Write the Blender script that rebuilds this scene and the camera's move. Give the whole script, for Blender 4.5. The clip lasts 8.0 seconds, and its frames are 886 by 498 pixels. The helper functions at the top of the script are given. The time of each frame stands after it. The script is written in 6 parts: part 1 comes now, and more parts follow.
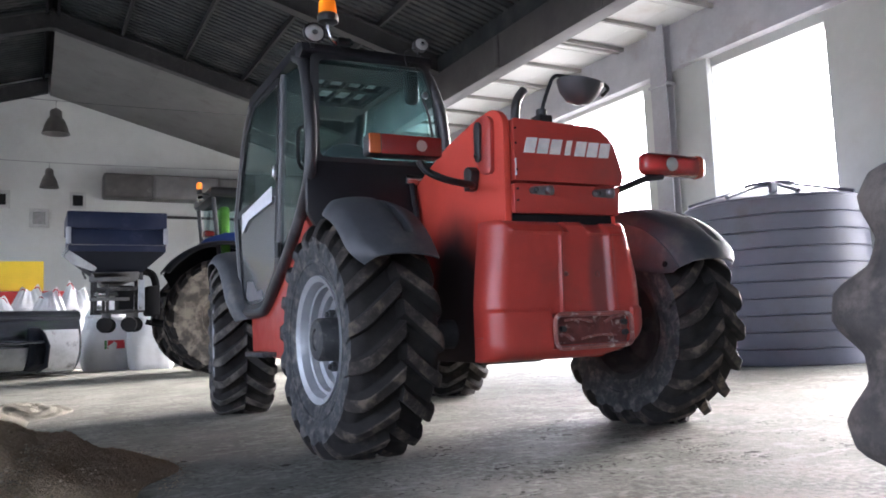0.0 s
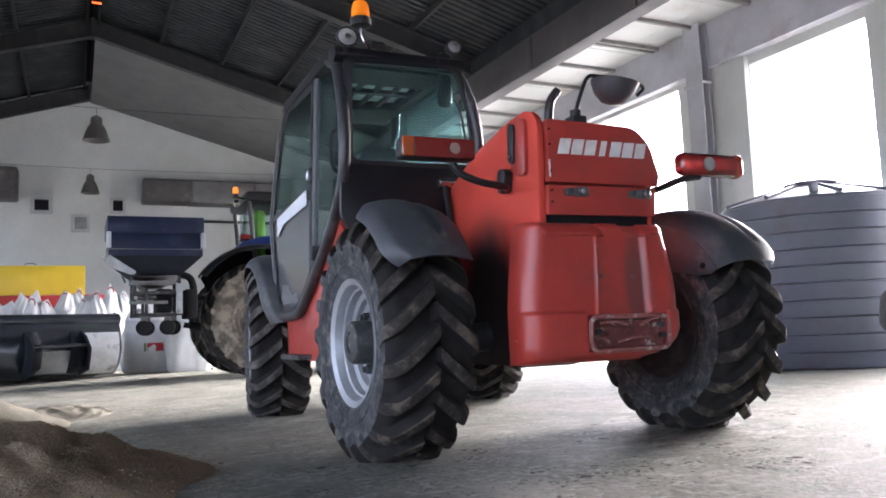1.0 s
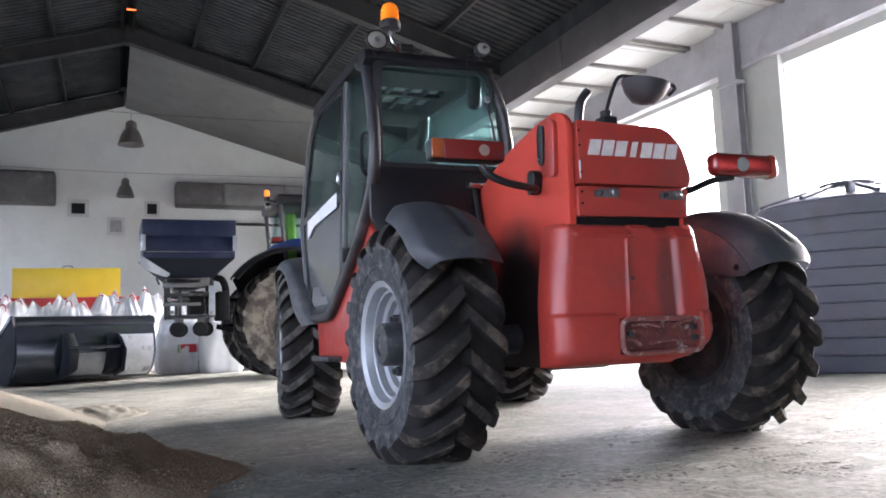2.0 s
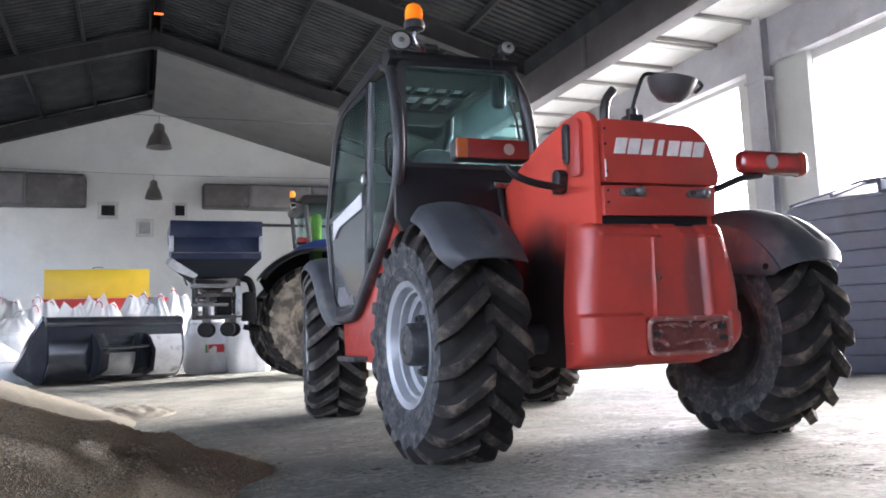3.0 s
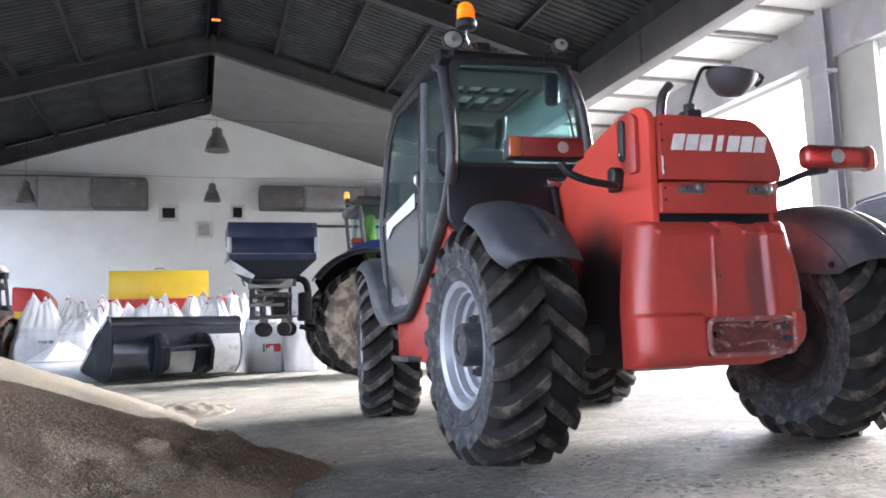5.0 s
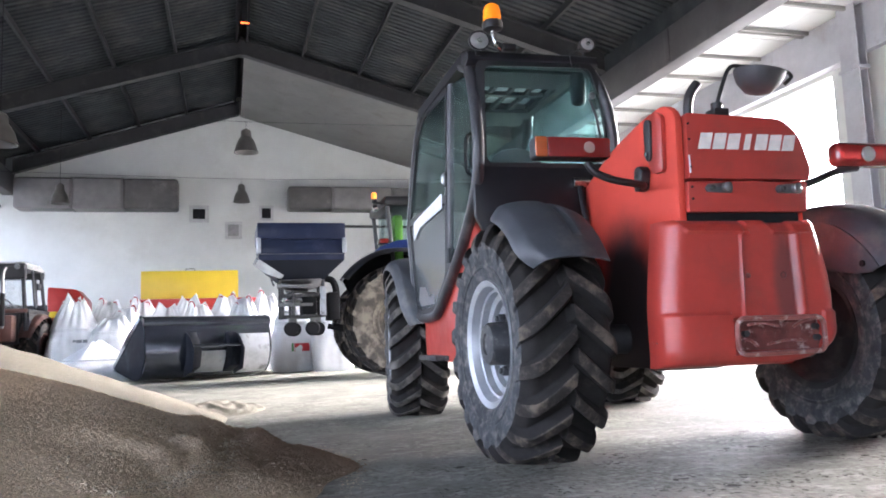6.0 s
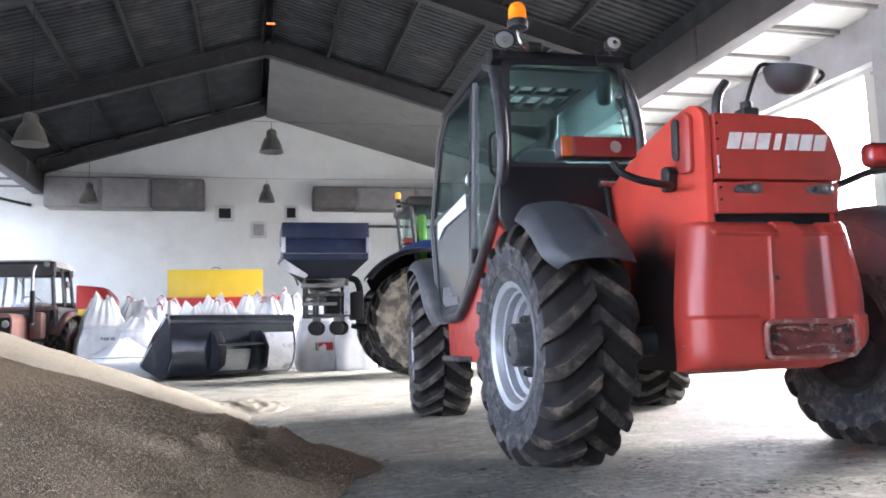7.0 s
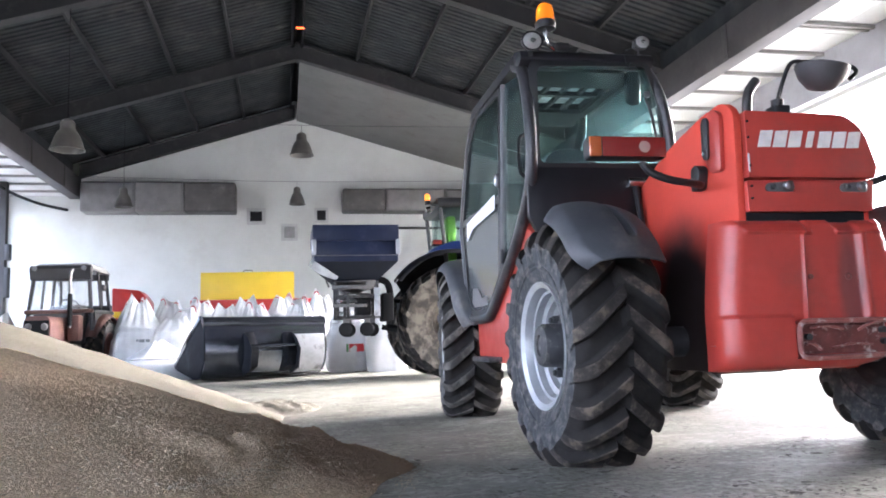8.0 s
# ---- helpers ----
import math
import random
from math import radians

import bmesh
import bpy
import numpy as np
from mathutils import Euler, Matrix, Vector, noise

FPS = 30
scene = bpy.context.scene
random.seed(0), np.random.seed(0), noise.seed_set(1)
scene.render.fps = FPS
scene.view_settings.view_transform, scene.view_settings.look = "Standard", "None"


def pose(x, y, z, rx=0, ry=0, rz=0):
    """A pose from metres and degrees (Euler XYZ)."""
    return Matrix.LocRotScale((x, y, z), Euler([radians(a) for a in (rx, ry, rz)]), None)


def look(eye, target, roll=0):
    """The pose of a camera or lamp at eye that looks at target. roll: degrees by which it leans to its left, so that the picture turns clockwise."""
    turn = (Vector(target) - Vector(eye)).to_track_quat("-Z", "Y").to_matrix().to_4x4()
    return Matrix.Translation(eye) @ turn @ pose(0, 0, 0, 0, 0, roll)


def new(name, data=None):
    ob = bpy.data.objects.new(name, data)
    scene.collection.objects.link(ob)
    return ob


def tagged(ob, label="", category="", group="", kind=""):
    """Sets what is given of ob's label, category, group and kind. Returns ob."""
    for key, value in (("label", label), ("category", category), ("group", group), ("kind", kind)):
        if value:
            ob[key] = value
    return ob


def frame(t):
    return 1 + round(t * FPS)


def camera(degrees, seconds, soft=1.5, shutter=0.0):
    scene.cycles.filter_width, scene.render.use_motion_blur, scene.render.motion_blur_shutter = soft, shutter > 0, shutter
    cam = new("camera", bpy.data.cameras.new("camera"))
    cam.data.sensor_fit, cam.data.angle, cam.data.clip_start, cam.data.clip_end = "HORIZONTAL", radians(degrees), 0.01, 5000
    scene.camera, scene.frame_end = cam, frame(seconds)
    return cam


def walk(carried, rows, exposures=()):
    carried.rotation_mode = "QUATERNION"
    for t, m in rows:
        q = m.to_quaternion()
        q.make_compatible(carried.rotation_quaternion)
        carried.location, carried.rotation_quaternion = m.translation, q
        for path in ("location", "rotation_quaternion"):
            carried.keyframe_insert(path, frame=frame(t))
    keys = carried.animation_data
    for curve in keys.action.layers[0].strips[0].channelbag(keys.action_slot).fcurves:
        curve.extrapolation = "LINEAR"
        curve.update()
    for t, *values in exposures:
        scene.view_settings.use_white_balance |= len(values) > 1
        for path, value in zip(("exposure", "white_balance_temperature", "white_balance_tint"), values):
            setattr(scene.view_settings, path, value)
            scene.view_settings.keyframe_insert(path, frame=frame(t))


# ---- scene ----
# camera: a hand-held phone that pans to the left where it stands, knee-high over the floor
EYE = (0.0, 0.0, 0.673)
cam = camera(59.0, 8.0, 1.8)
# seconds, the three turns in degrees, and how far the arm reaches ahead
TURNS = [
    (0.0, 95.591, 2.263, -27.584, -0.020),
    (0.5, 95.716, 2.392, -26.290, 0.010),
    (1.0, 95.873, 2.312, -25.091, -0.006),
    (1.5, 96.023, 2.201, -23.917, -0.006),
    (3.0, 96.179, 2.248, -21.076, 0.001),
    (3.5, 96.219, 2.178, -20.067, 0.000),
    (4.0, 96.222, 2.258, -19.284, -0.001),
    (4.5, 96.248, 2.191, -18.282, 0.030),
    (6.0, 96.375, 2.102, -15.184, -0.015),
    (6.5, 96.327, 1.933, -14.435, -0.026),
    (7.0, 96.447, 1.625, -13.485, 0.009),
    (7.5, 96.616, 1.539, -12.296, -0.015),
    (8.0, 96.600, 1.790, -11.300, -0.017),
]
walk(cam, [(t, pose(*EYE, rx, ry, rz) @ pose(0, 0, -ahead)) for t, rx, ry, rz, ahead in TURNS], [(0.0, 4.26, 5980, 16.5), (1.5, 4.41, 5980, 16.5), (4.5, 4.82, 5980, 16.5), (8.0, 5.06, 5980, 16.5)])

# doorways in the side walls and the back wall: start, end, sill, head; unseen left, back and nearest right ones are
# added and sized for light
RIGHT_DOORS = [(3.8, 6.0, 0.0, 3.3), (7.35, 9.55, 0.0, 5.0), (11.3, 15.6, 0.0, 5.08), (18.0, 22.3, 0.0, 5.08)]
LEFT_DOORS = [(-6.8, -0.6, 0.0, 5.2), (0.2, 6.6, 0.0, 3.6), (7.6, 12.6, 0.0, 5.2), (21.4, 28.4, 0.6, 5.6)]
BACK_DOORS = [(-8.6, -2.2, 0.0, 5.0)]

# world: bright overcast sky outside
world = bpy.data.worlds.new("sky")
scene.world = world
world.use_nodes = True
nt = world.node_tree
sky = nt.nodes.new("ShaderNodeTexSky")
sky.sky_type = "NISHITA"
sky.sun_disc = False
sky.sun_elevation = radians(22)
sky.sun_rotation = radians(75)
sky.air_density, sky.dust_density = 0.6, 4.0
haze = nt.nodes.new("ShaderNodeHueSaturation")
haze.inputs["Saturation"].default_value = 0.5
nt.links.new(sky.outputs["Color"], haze.inputs["Color"])
nt.links.new(haze.outputs["Color"], nt.nodes["Background"].inputs["Color"])
nt.nodes["Background"].inputs["Strength"].default_value = 0.15
sun_data = bpy.data.lights.new("sun", "SUN")
sun_data.energy, sun_data.angle, sun_data.color = 0.20, radians(20), (1.0, 0.98, 0.95)
sun = new("sun", sun_data)
sun.matrix_world = look((30, 8, 12.5), (0, 0, 0))


# ---- building helpers ----
def finish(name, bm, mat, smooth=35):
    me = bpy.data.meshes.new(name)
    bmesh.ops.recalc_face_normals(bm, faces=bm.faces[:])
    bm.to_mesh(me)
    bm.free()
    mats = mat if isinstance(mat, (list, tuple)) else [mat]
    for m in mats:
        me.materials.append(m)
    if smooth:
        me.shade_smooth()
        me.set_sharp_from_angle(angle=radians(smooth))
    return me


def part(name, bm, mat, parent, label="", smooth=35):
    ob = new(name, finish(name, bm, mat, smooth))
    if parent is not None:
        ob.parent = parent
    if label:
        ob["label"] = label
    return ob


def thing(name, m, label, category, group="", kind=""):
    ob = new(name)
    ob.empty_display_size = 0.1
    ob.matrix_world = m
    return tagged(ob, label, category, group, kind)


def solid(name, bm, mat, label, category, group="", kind="", m=None, smooth=35):
    ob = new(name, finish(name, bm, mat, smooth))
    if m is not None:
        ob.matrix_world = m
    return tagged(ob, label, category, group, kind)


def bev(bm, geom_edges, w, seg=2):
    bmesh.ops.bevel(bm, geom=geom_edges, offset=w, segments=seg, affect="EDGES", clamp_overlap=True, profile=0.5)


def box(x0, x1, y0, y1, z0, z1, w=0.0, seg=2, bm=None):
    """A box between the limits, with its edges rounded by w; added to bm where that is given."""
    out = bm or bmesh.new()
    sub = bmesh.new()
    bmesh.ops.create_cube(sub, size=1.0)
    for v in sub.verts:
        v.co = Vector((x0 + (v.co.x + 0.5) * (x1 - x0), y0 + (v.co.y + 0.5) * (y1 - y0), z0 + (v.co.z + 0.5) * (z1 - z0)))
    if w > 0:
        bev(sub, sub.edges[:], w, seg)
    merge(out, sub)
    return out


def merge(bm, sub, m=None):
    """Adds the geometry of sub to bm (at the pose m) and frees sub."""
    if m is not None:
        bmesh.ops.transform(sub, matrix=m, verts=sub.verts[:])
    tmp = bpy.data.meshes.new("tmp")
    sub.to_mesh(tmp)
    sub.free()
    bm.from_mesh(tmp)
    bpy.data.meshes.remove(tmp)
    return bm


def prism(points, axis, a, b, w=0.0, seg=2, bm=None):
    """A flat outline (two coordinates in the order of the two other axes) drawn out along axis from a to b."""
    out = bm or bmesh.new()
    sub = bmesh.new()

    def at(p, q):
        if axis == "x":
            return (q, p[0], p[1])
        if axis == "y":
            return (p[0], q, p[1])
        return (p[0], p[1], q)
    lo = [sub.verts.new(at(p, a)) for p in points]
    hi = [sub.verts.new(at(p, b)) for p in points]
    sub.faces.new(lo)
    sub.faces.new(hi[::-1])
    n = len(points)
    for i in range(n):
        sub.faces.new((lo[i], hi[i], hi[(i + 1) % n], lo[(i + 1) % n]))
    bmesh.ops.recalc_face_normals(sub, faces=sub.faces[:])
    if w > 0:
        bev(sub, sub.edges[:], w, seg)
    merge(out, sub)
    return out


def rounded(points, r, n=4):
    """An outline with its corners rounded by r (a number or one for each corner)."""
    out = []
    k = len(points)
    rs = r if isinstance(r, (list, tuple)) else [r] * k
    for i in range(k):
        p, a, b = Vector(points[i]), Vector(points[i - 1]), Vector(points[(i + 1) % k])
        u, v = (a - p), (b - p)
        d = min(rs[i], u.length * 0.45, v.length * 0.45)
        if d < 1e-4:
            out.append(tuple(p))
            continue
        s, e = p + u.normalized() * d, p + v.normalized() * d
        for j in range(n + 1):
            t = j / n
            out.append(tuple((1 - t) ** 2 * s + 2 * t * (1 - t) * p + t * t * e))
    return out


def tube(points, r, seg=10, bm=None, closed=False, caps=True, flat=1.0):
    """A round bar along the points. r: a number or one for each point."""
    out = bm or bmesh.new()
    pts = [Vector(p) for p in points]
    n = len(pts)
    rs = r if isinstance(r, (list, tuple)) else [r] * n
    rings, up = [], None
    for i, p in enumerate(pts):
        a = pts[i - 1] if i or closed else pts[0]
        b = pts[(i + 1) % n] if i < n - 1 or closed else pts[-1]
        d = (b - a).normalized()
        if up is None:
            up = Vector((0, 0, 1)) if abs(d.z) < 0.9 else Vector((1, 0, 0))
        side = d.cross(up).normalized()
        up = side.cross(d).normalized()
        rings.append([out.verts.new(p + rs[i] * (math.cos(2 * math.pi * j / seg) * side + flat * math.sin(2 * math.pi * j / seg) * up)) for j in range(seg)])
    m = n if closed else n - 1
    for i in range(m):
        a, b = rings[i], rings[(i + 1) % n]
        for j in range(seg):
            out.faces.new((a[j], a[(j + 1) % seg], b[(j + 1) % seg], b[j]))
    if caps and not closed:
        out.faces.new(rings[0][::-1])
        out.faces.new(rings[-1])
    return out


def smoothed(points, n=6):
    """A curve through the points, with n steps between two of them."""
    pts = [Vector(p) for p in points]
    out = []
    for i in range(len(pts) - 1):
        p0, p1, p2, p3 = pts[max(i - 1, 0)], pts[i], pts[i + 1], pts[min(i + 2, len(pts) - 1)]
        for j in range(n):
            t = j / n
            out.append(0.5 * (2 * p1 + (p2 - p0) * t + (2 * p0 - 5 * p1 + 4 * p2 - p3) * t * t + (3 * p1 - p0 - 3 * p2 + p3) * t ** 3))
    out.append(pts[-1])
    return out


def lathe(profile, axis="z", seg=32, bm=None, closed=False):
    """A profile of (radius, height) turned round an axis."""
    out = bm or bmesh.new()
    rings = []
    for r, h in profile:
        ring = []
        for j in range(seg):
            c, s = math.cos(2 * math.pi * j / seg), math.sin(2 * math.pi * j / seg)
            co = {"z": (r * c, r * s, h), "x": (h, r * c, r * s), "y": (r * c, h, r * s)}[axis]
            ring.append(out.verts.new(co))
        rings.append(ring)
    k = len(rings)
    for i in range(k if closed else k - 1):
        a, b = rings[i], rings[(i + 1) % k]
        for j in range(seg):
            out.faces.new((a[j], a[(j + 1) % seg], b[(j + 1) % seg], b[j]))
    if not closed:
        for ring, (r, h) in ((rings[0], profile[0]), (rings[-1], profile[-1])):
            if r > 1e-4:
                out.faces.new(ring)
    return out


def cyl(p0, p1, r, seg=16, bm=None, w=0.0):
    sub = tube([p0, p1], r, seg)
    if w:
        bev(sub, [e for e in sub.edges if any(len(f.verts) > 4 for f in e.link_faces)], w, 2)
    return merge(bm or bmesh.new(), sub)


def rnd(a, b):
    return random.uniform(a, b)


# ---- materials ----
def material(name, base, rough=0.6, metal=0.0, vary=0.0, scale=4.0, dark=None, bump=0.0, bump_scale=60.0, stain=None, stain_scale=1.2, stain_at=(0.5, 0.7), rough_vary=0.0, coat=0.0, island=0.0, spec=0.5, coords="Object"):
    """A painted, woven or bare surface: base colour varied at two scales, stains of another colour, fine relief."""
    m = bpy.data.materials.new(name)
    m.use_nodes = True
    t = m.node_tree
    b = t.nodes["Principled BSDF"]
    b.inputs["Roughness"].default_value, b.inputs["Metallic"].default_value = rough, metal
    b.inputs["Specular IOR Level"].default_value = spec
    if coat:
        b.inputs["Coat Weight"].default_value, b.inputs["Coat Roughness"].default_value = coat, 0.15
    co = t.nodes.new("ShaderNodeTexCoord").outputs[coords]

    def noise_at(s, detail=6.0, rough_=0.6):
        n = t.nodes.new("ShaderNodeTexNoise")
        n.inputs["Scale"].default_value, n.inputs["Detail"].default_value, n.inputs["Roughness"].default_value = s, detail, rough_
        t.links.new(co, n.inputs["Vector"])
        return n.outputs["Fac"]

    def mix(fac, a, c, factor=None):
        n = t.nodes.new("ShaderNodeMix")
        n.data_type = "RGBA"
        if fac is None:
            n.inputs["Factor"].default_value = factor
        else:
            t.links.new(fac, n.inputs["Factor"])
        for sock, val in ((n.inputs["A"], a), (n.inputs["B"], c)):
            if isinstance(val, tuple):
                sock.default_value = (*val, 1.0)
            else:
                t.links.new(val, sock)
        return n.outputs["Result"]

    def ramp(fac, lo, hi):
        n = t.nodes.new("ShaderNodeMapRange")
        n.interpolation_type = "SMOOTHSTEP"
        n.inputs["From Min"].default_value, n.inputs["From Max"].default_value = lo, hi
        t.links.new(fac, n.inputs["Value"])
        return n.outputs["Result"]
    color = base
    if vary:
        d = dark or tuple(c * (1 - vary) for c in base)
        color = mix(ramp(noise_at(scale), 0.3, 0.7), d, base)
        fine = tuple(c * (1 - 0.45 * vary) for c in base)
        color = mix(ramp(noise_at(scale * 9), 0.45, 0.75), color, fine)
    if stain:
        color = mix(ramp(noise_at(stain_scale, 9.0, 0.68), *stain_at), color, stain)
    if island:
        info = t.nodes.new("ShaderNodeNewGeometry").outputs["Random Per Island"]
        hsv = t.nodes.new("ShaderNodeHueSaturation")
        r = t.nodes.new("ShaderNodeMapRange")
        r.inputs["To Min"].default_value, r.inputs["To Max"].default_value = 1 - island, 1 + island
        t.links.new(info, r.inputs["Value"])
        t.links.new(r.outputs["Result"], hsv.inputs["Value"])
        if isinstance(color, tuple):
            hsv.inputs["Color"].default_value = (*color, 1.0)
        else:
            t.links.new(color, hsv.inputs["Color"])
        color = hsv.outputs["Color"]
    if isinstance(color, tuple):
        b.inputs["Base Color"].default_value = (*color, 1.0)
    else:
        t.links.new(color, b.inputs["Base Color"])
    if rough_vary:
        r = t.nodes.new("ShaderNodeMapRange")
        r.inputs["To Min"].default_value, r.inputs["To Max"].default_value = max(rough - rough_vary, 0.02), min(rough + rough_vary, 1.0)
        t.links.new(noise_at(scale * 2.3), r.inputs["Value"])
        t.links.new(r.outputs["Result"], b.inputs["Roughness"])
    if bump:
        n = t.nodes.new("ShaderNodeBump")
        n.inputs["Strength"].default_value, n.inputs["Distance"].default_value = bump, 0.01
        t.links.new(noise_at(bump_scale, 4.0), n.inputs["Height"])
        t.links.new(n.outputs["Normal"], b.inputs["Normal"])
    return m


def glass_material(name, tint, gloss=0.06, rough=0.02, film=0.0, film_color=(0.5, 0.5, 0.5)):
    """A thin tinted pane; film: a patchy film of dust on it."""
    m = bpy.data.materials.new(name)
    m.use_nodes = True
    t = m.node_tree
    out = t.nodes["Material Output"]
    t.nodes.remove(t.nodes["Principled BSDF"])
    tr = t.nodes.new("ShaderNodeBsdfTransparent")
    tr.inputs["Color"].default_value = (*tint, 1)
    gl = t.nodes.new("ShaderNodeBsdfGlossy")
    gl.inputs["Roughness"].default_value = rough
    fr = t.nodes.new("ShaderNodeFresnel")
    fr.inputs["IOR"].default_value = 1.45
    ad = t.nodes.new("ShaderNodeMath")
    ad.operation = "ADD"
    ad.inputs[1].default_value = gloss
    t.links.new(fr.outputs["Fac"], ad.inputs[0])
    mx = t.nodes.new("ShaderNodeMixShader")
    t.links.new(ad.outputs["Value"], mx.inputs["Fac"])
    t.links.new(tr.outputs["BSDF"], mx.inputs[1])
    t.links.new(gl.outputs["BSDF"], mx.inputs[2])
    last = mx.outputs["Shader"]
    if film:
        di = t.nodes.new("ShaderNodeBsdfDiffuse")
        di.inputs["Color"].default_value = (*film_color, 1)
        no = t.nodes.new("ShaderNodeTexNoise")
        no.inputs["Scale"].default_value, no.inputs["Detail"].default_value = 3.0, 8.0
        t.links.new(t.nodes.new("ShaderNodeTexCoord").outputs["Object"], no.inputs["Vector"])
        mr = t.nodes.new("ShaderNodeMapRange")
        mr.inputs["From Min"].default_value, mr.inputs["From Max"].default_value = 0.35, 0.7
        mr.inputs["To Min"].default_value, mr.inputs["To Max"].default_value = film * 0.55, film * 1.5
        t.links.new(no.outputs["Fac"], mr.inputs["Value"])
        m2 = t.nodes.new("ShaderNodeMixShader")
        t.links.new(mr.outputs["Result"], m2.inputs["Fac"])
        t.links.new(last, m2.inputs[1])
        t.links.new(di.outputs["BSDF"], m2.inputs[2])
        last = m2.outputs["Shader"]
    t.links.new(last, out.inputs["Surface"])
    return m


def lens_material(name, color, glow=0.0, rough=0.25):
    """Coloured lamp plastic; glow: how strongly it shines by itself."""
    m = material(name, color, rough=rough, coat=0.5)
    b = m.node_tree.nodes["Principled BSDF"]
    b.inputs["Transmission Weight"].default_value = 0.25
    if glow:
        b.inputs["Emission Color"].default_value = (*color, 1)
        b.inputs["Emission Strength"].default_value = glow
    return m


CONCRETE = material("concrete", (0.198, 0.206, 0.164), spec=0.25, rough=0.75, vary=0.4, scale=1.4, bump=0.5, bump_scale=28, stain=(0.25, 0.23, 0.195), stain_scale=0.8, stain_at=(0.46, 0.68), rough_vary=0.2, dark=(0.16, 0.15, 0.13))


def add_dirt(m, dirt, scale, patches, lo, hi, stretch=(1, 1, 1)):
    """Smears of dirt on a material: fine blots that crowd within larger patches."""
    t = m.node_tree
    b = t.nodes["Principled BSDF"]
    old = b.inputs["Base Color"].links[0].from_socket
    mp = t.nodes.new("ShaderNodeMapping")
    mp.inputs["Scale"].default_value = stretch
    t.links.new(t.nodes.new("ShaderNodeTexCoord").outputs["Object"], mp.inputs["Vector"])
    fine, wide = t.nodes.new("ShaderNodeTexNoise"), t.nodes.new("ShaderNodeTexNoise")
    for n, sc, de in ((fine, scale, 6.0), (wide, patches, 3.0)):
        n.inputs["Scale"].default_value, n.inputs["Detail"].default_value, n.inputs["Roughness"].default_value = sc, de, 0.65
        t.links.new(mp.outputs["Vector"], n.inputs["Vector"])
    sm = t.nodes.new("ShaderNodeMath")
    sm.operation = "MULTIPLY_ADD"
    sm.inputs[1].default_value = 0.55
    t.links.new(wide.outputs["Fac"], sm.inputs[0])
    t.links.new(fine.outputs["Fac"], sm.inputs[2])
    mr = t.nodes.new("ShaderNodeMapRange")
    mr.interpolation_type = "SMOOTHSTEP"
    mr.inputs["From Min"].default_value, mr.inputs["From Max"].default_value = lo, hi
    t.links.new(sm.outputs["Value"], mr.inputs["Value"])
    mx = t.nodes.new("ShaderNodeMix")
    mx.data_type = "RGBA"
    t.links.new(mr.outputs["Result"], mx.inputs["Factor"])
    t.links.new(old, mx.inputs["A"])
    mx.inputs["B"].default_value = (*dirt, 1)
    t.links.new(mx.outputs["Result"], b.inputs["Base Color"])


add_dirt(CONCRETE, (0.120, 0.109, 0.09), 2.6, 0.6, 0.76, 0.98, (1.0, 0.6, 1.0))
add_dirt(CONCRETE, (0.29, 0.282, 0.245), 9.0, 0.9, 0.80, 0.94, (0.5, 1.0, 1.0))
add_dirt(CONCRETE, (0.07, 0.062, 0.05), 17.0, 1.1, 0.90, 0.97, (1.0, 0.8, 1.0))
add_dirt(CONCRETE, (0.115, 0.108, 0.088), 30.0, 1.7, 0.74, 0.92, (1.0, 0.8, 1.0))
add_dirt(CONCRETE, (0.27, 0.268, 0.225), 22.0, 2.3, 0.80, 0.95, (0.8, 1.0, 1.0))
YARD = material("yard_concrete", (0.45, 0.44, 0.42), rough=0.9, vary=0.2, scale=0.3)
PLASTER = material("white_plaster", (0.575, 0.587, 0.552), rough=0.95, vary=0.12, scale=0.7, bump=0.2, bump_scale=20, stain=(0.47, 0.47, 0.43), stain_scale=0.45, stain_at=(0.5, 0.78))
STEEL_GREY = material("grey_painted_steel", (0.027, 0.027, 0.027), rough=0.65, vary=0.35, scale=2.0, stain=(0.055, 0.05, 0.047), stain_scale=1.5)
BEAM_PAINT = material("brown_grey_beam_paint", (0.075, 0.070, 0.068), rough=0.55, vary=0.35, scale=1.6, stain=(0.085, 0.078, 0.073), stain_scale=1.2)
STEEL_DARK = material("dark_purlin_steel", (0.016, 0.016, 0.016), rough=0.7, vary=0.3, scale=2.0)
STEEL_PALE = material("pale_painted_steel", (0.42, 0.42, 0.44), rough=0.55, vary=0.2, scale=1.5, stain=(0.3, 0.28, 0.27))
ROOF_SHEET = material("grey_roof_sheet", (0.036, 0.042, 0.044), spec=0.25, rough=0.75, vary=0.45, scale=1.4, stain=(0.06, 0.058, 0.056), stain_scale=1.1, stain_at=(0.45, 0.7))
WHITE_SHEET = material("white_ceiling_sheet", (0.62, 0.625, 0.60), rough=0.5, vary=0.12, scale=1.0, stain=(0.5, 0.48, 0.44), stain_scale=0.9, island=0.06)
CROSS_BAR = material("dull_cross_bar", (0.30, 0.285, 0.265), rough=0.6, vary=0.25, scale=3)
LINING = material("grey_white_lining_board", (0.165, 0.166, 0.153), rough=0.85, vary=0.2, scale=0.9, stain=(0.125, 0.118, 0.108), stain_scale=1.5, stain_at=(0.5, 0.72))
DUCT_STEEL = material("galvanised_duct", (0.20, 0.195, 0.185), rough=0.5, metal=0.4, vary=0.25, scale=3)
LAMP_SHADE = material("grey_lamp_shade", (0.115, 0.108, 0.095), rough=0.5, metal=0.3, vary=0.2, scale=6)
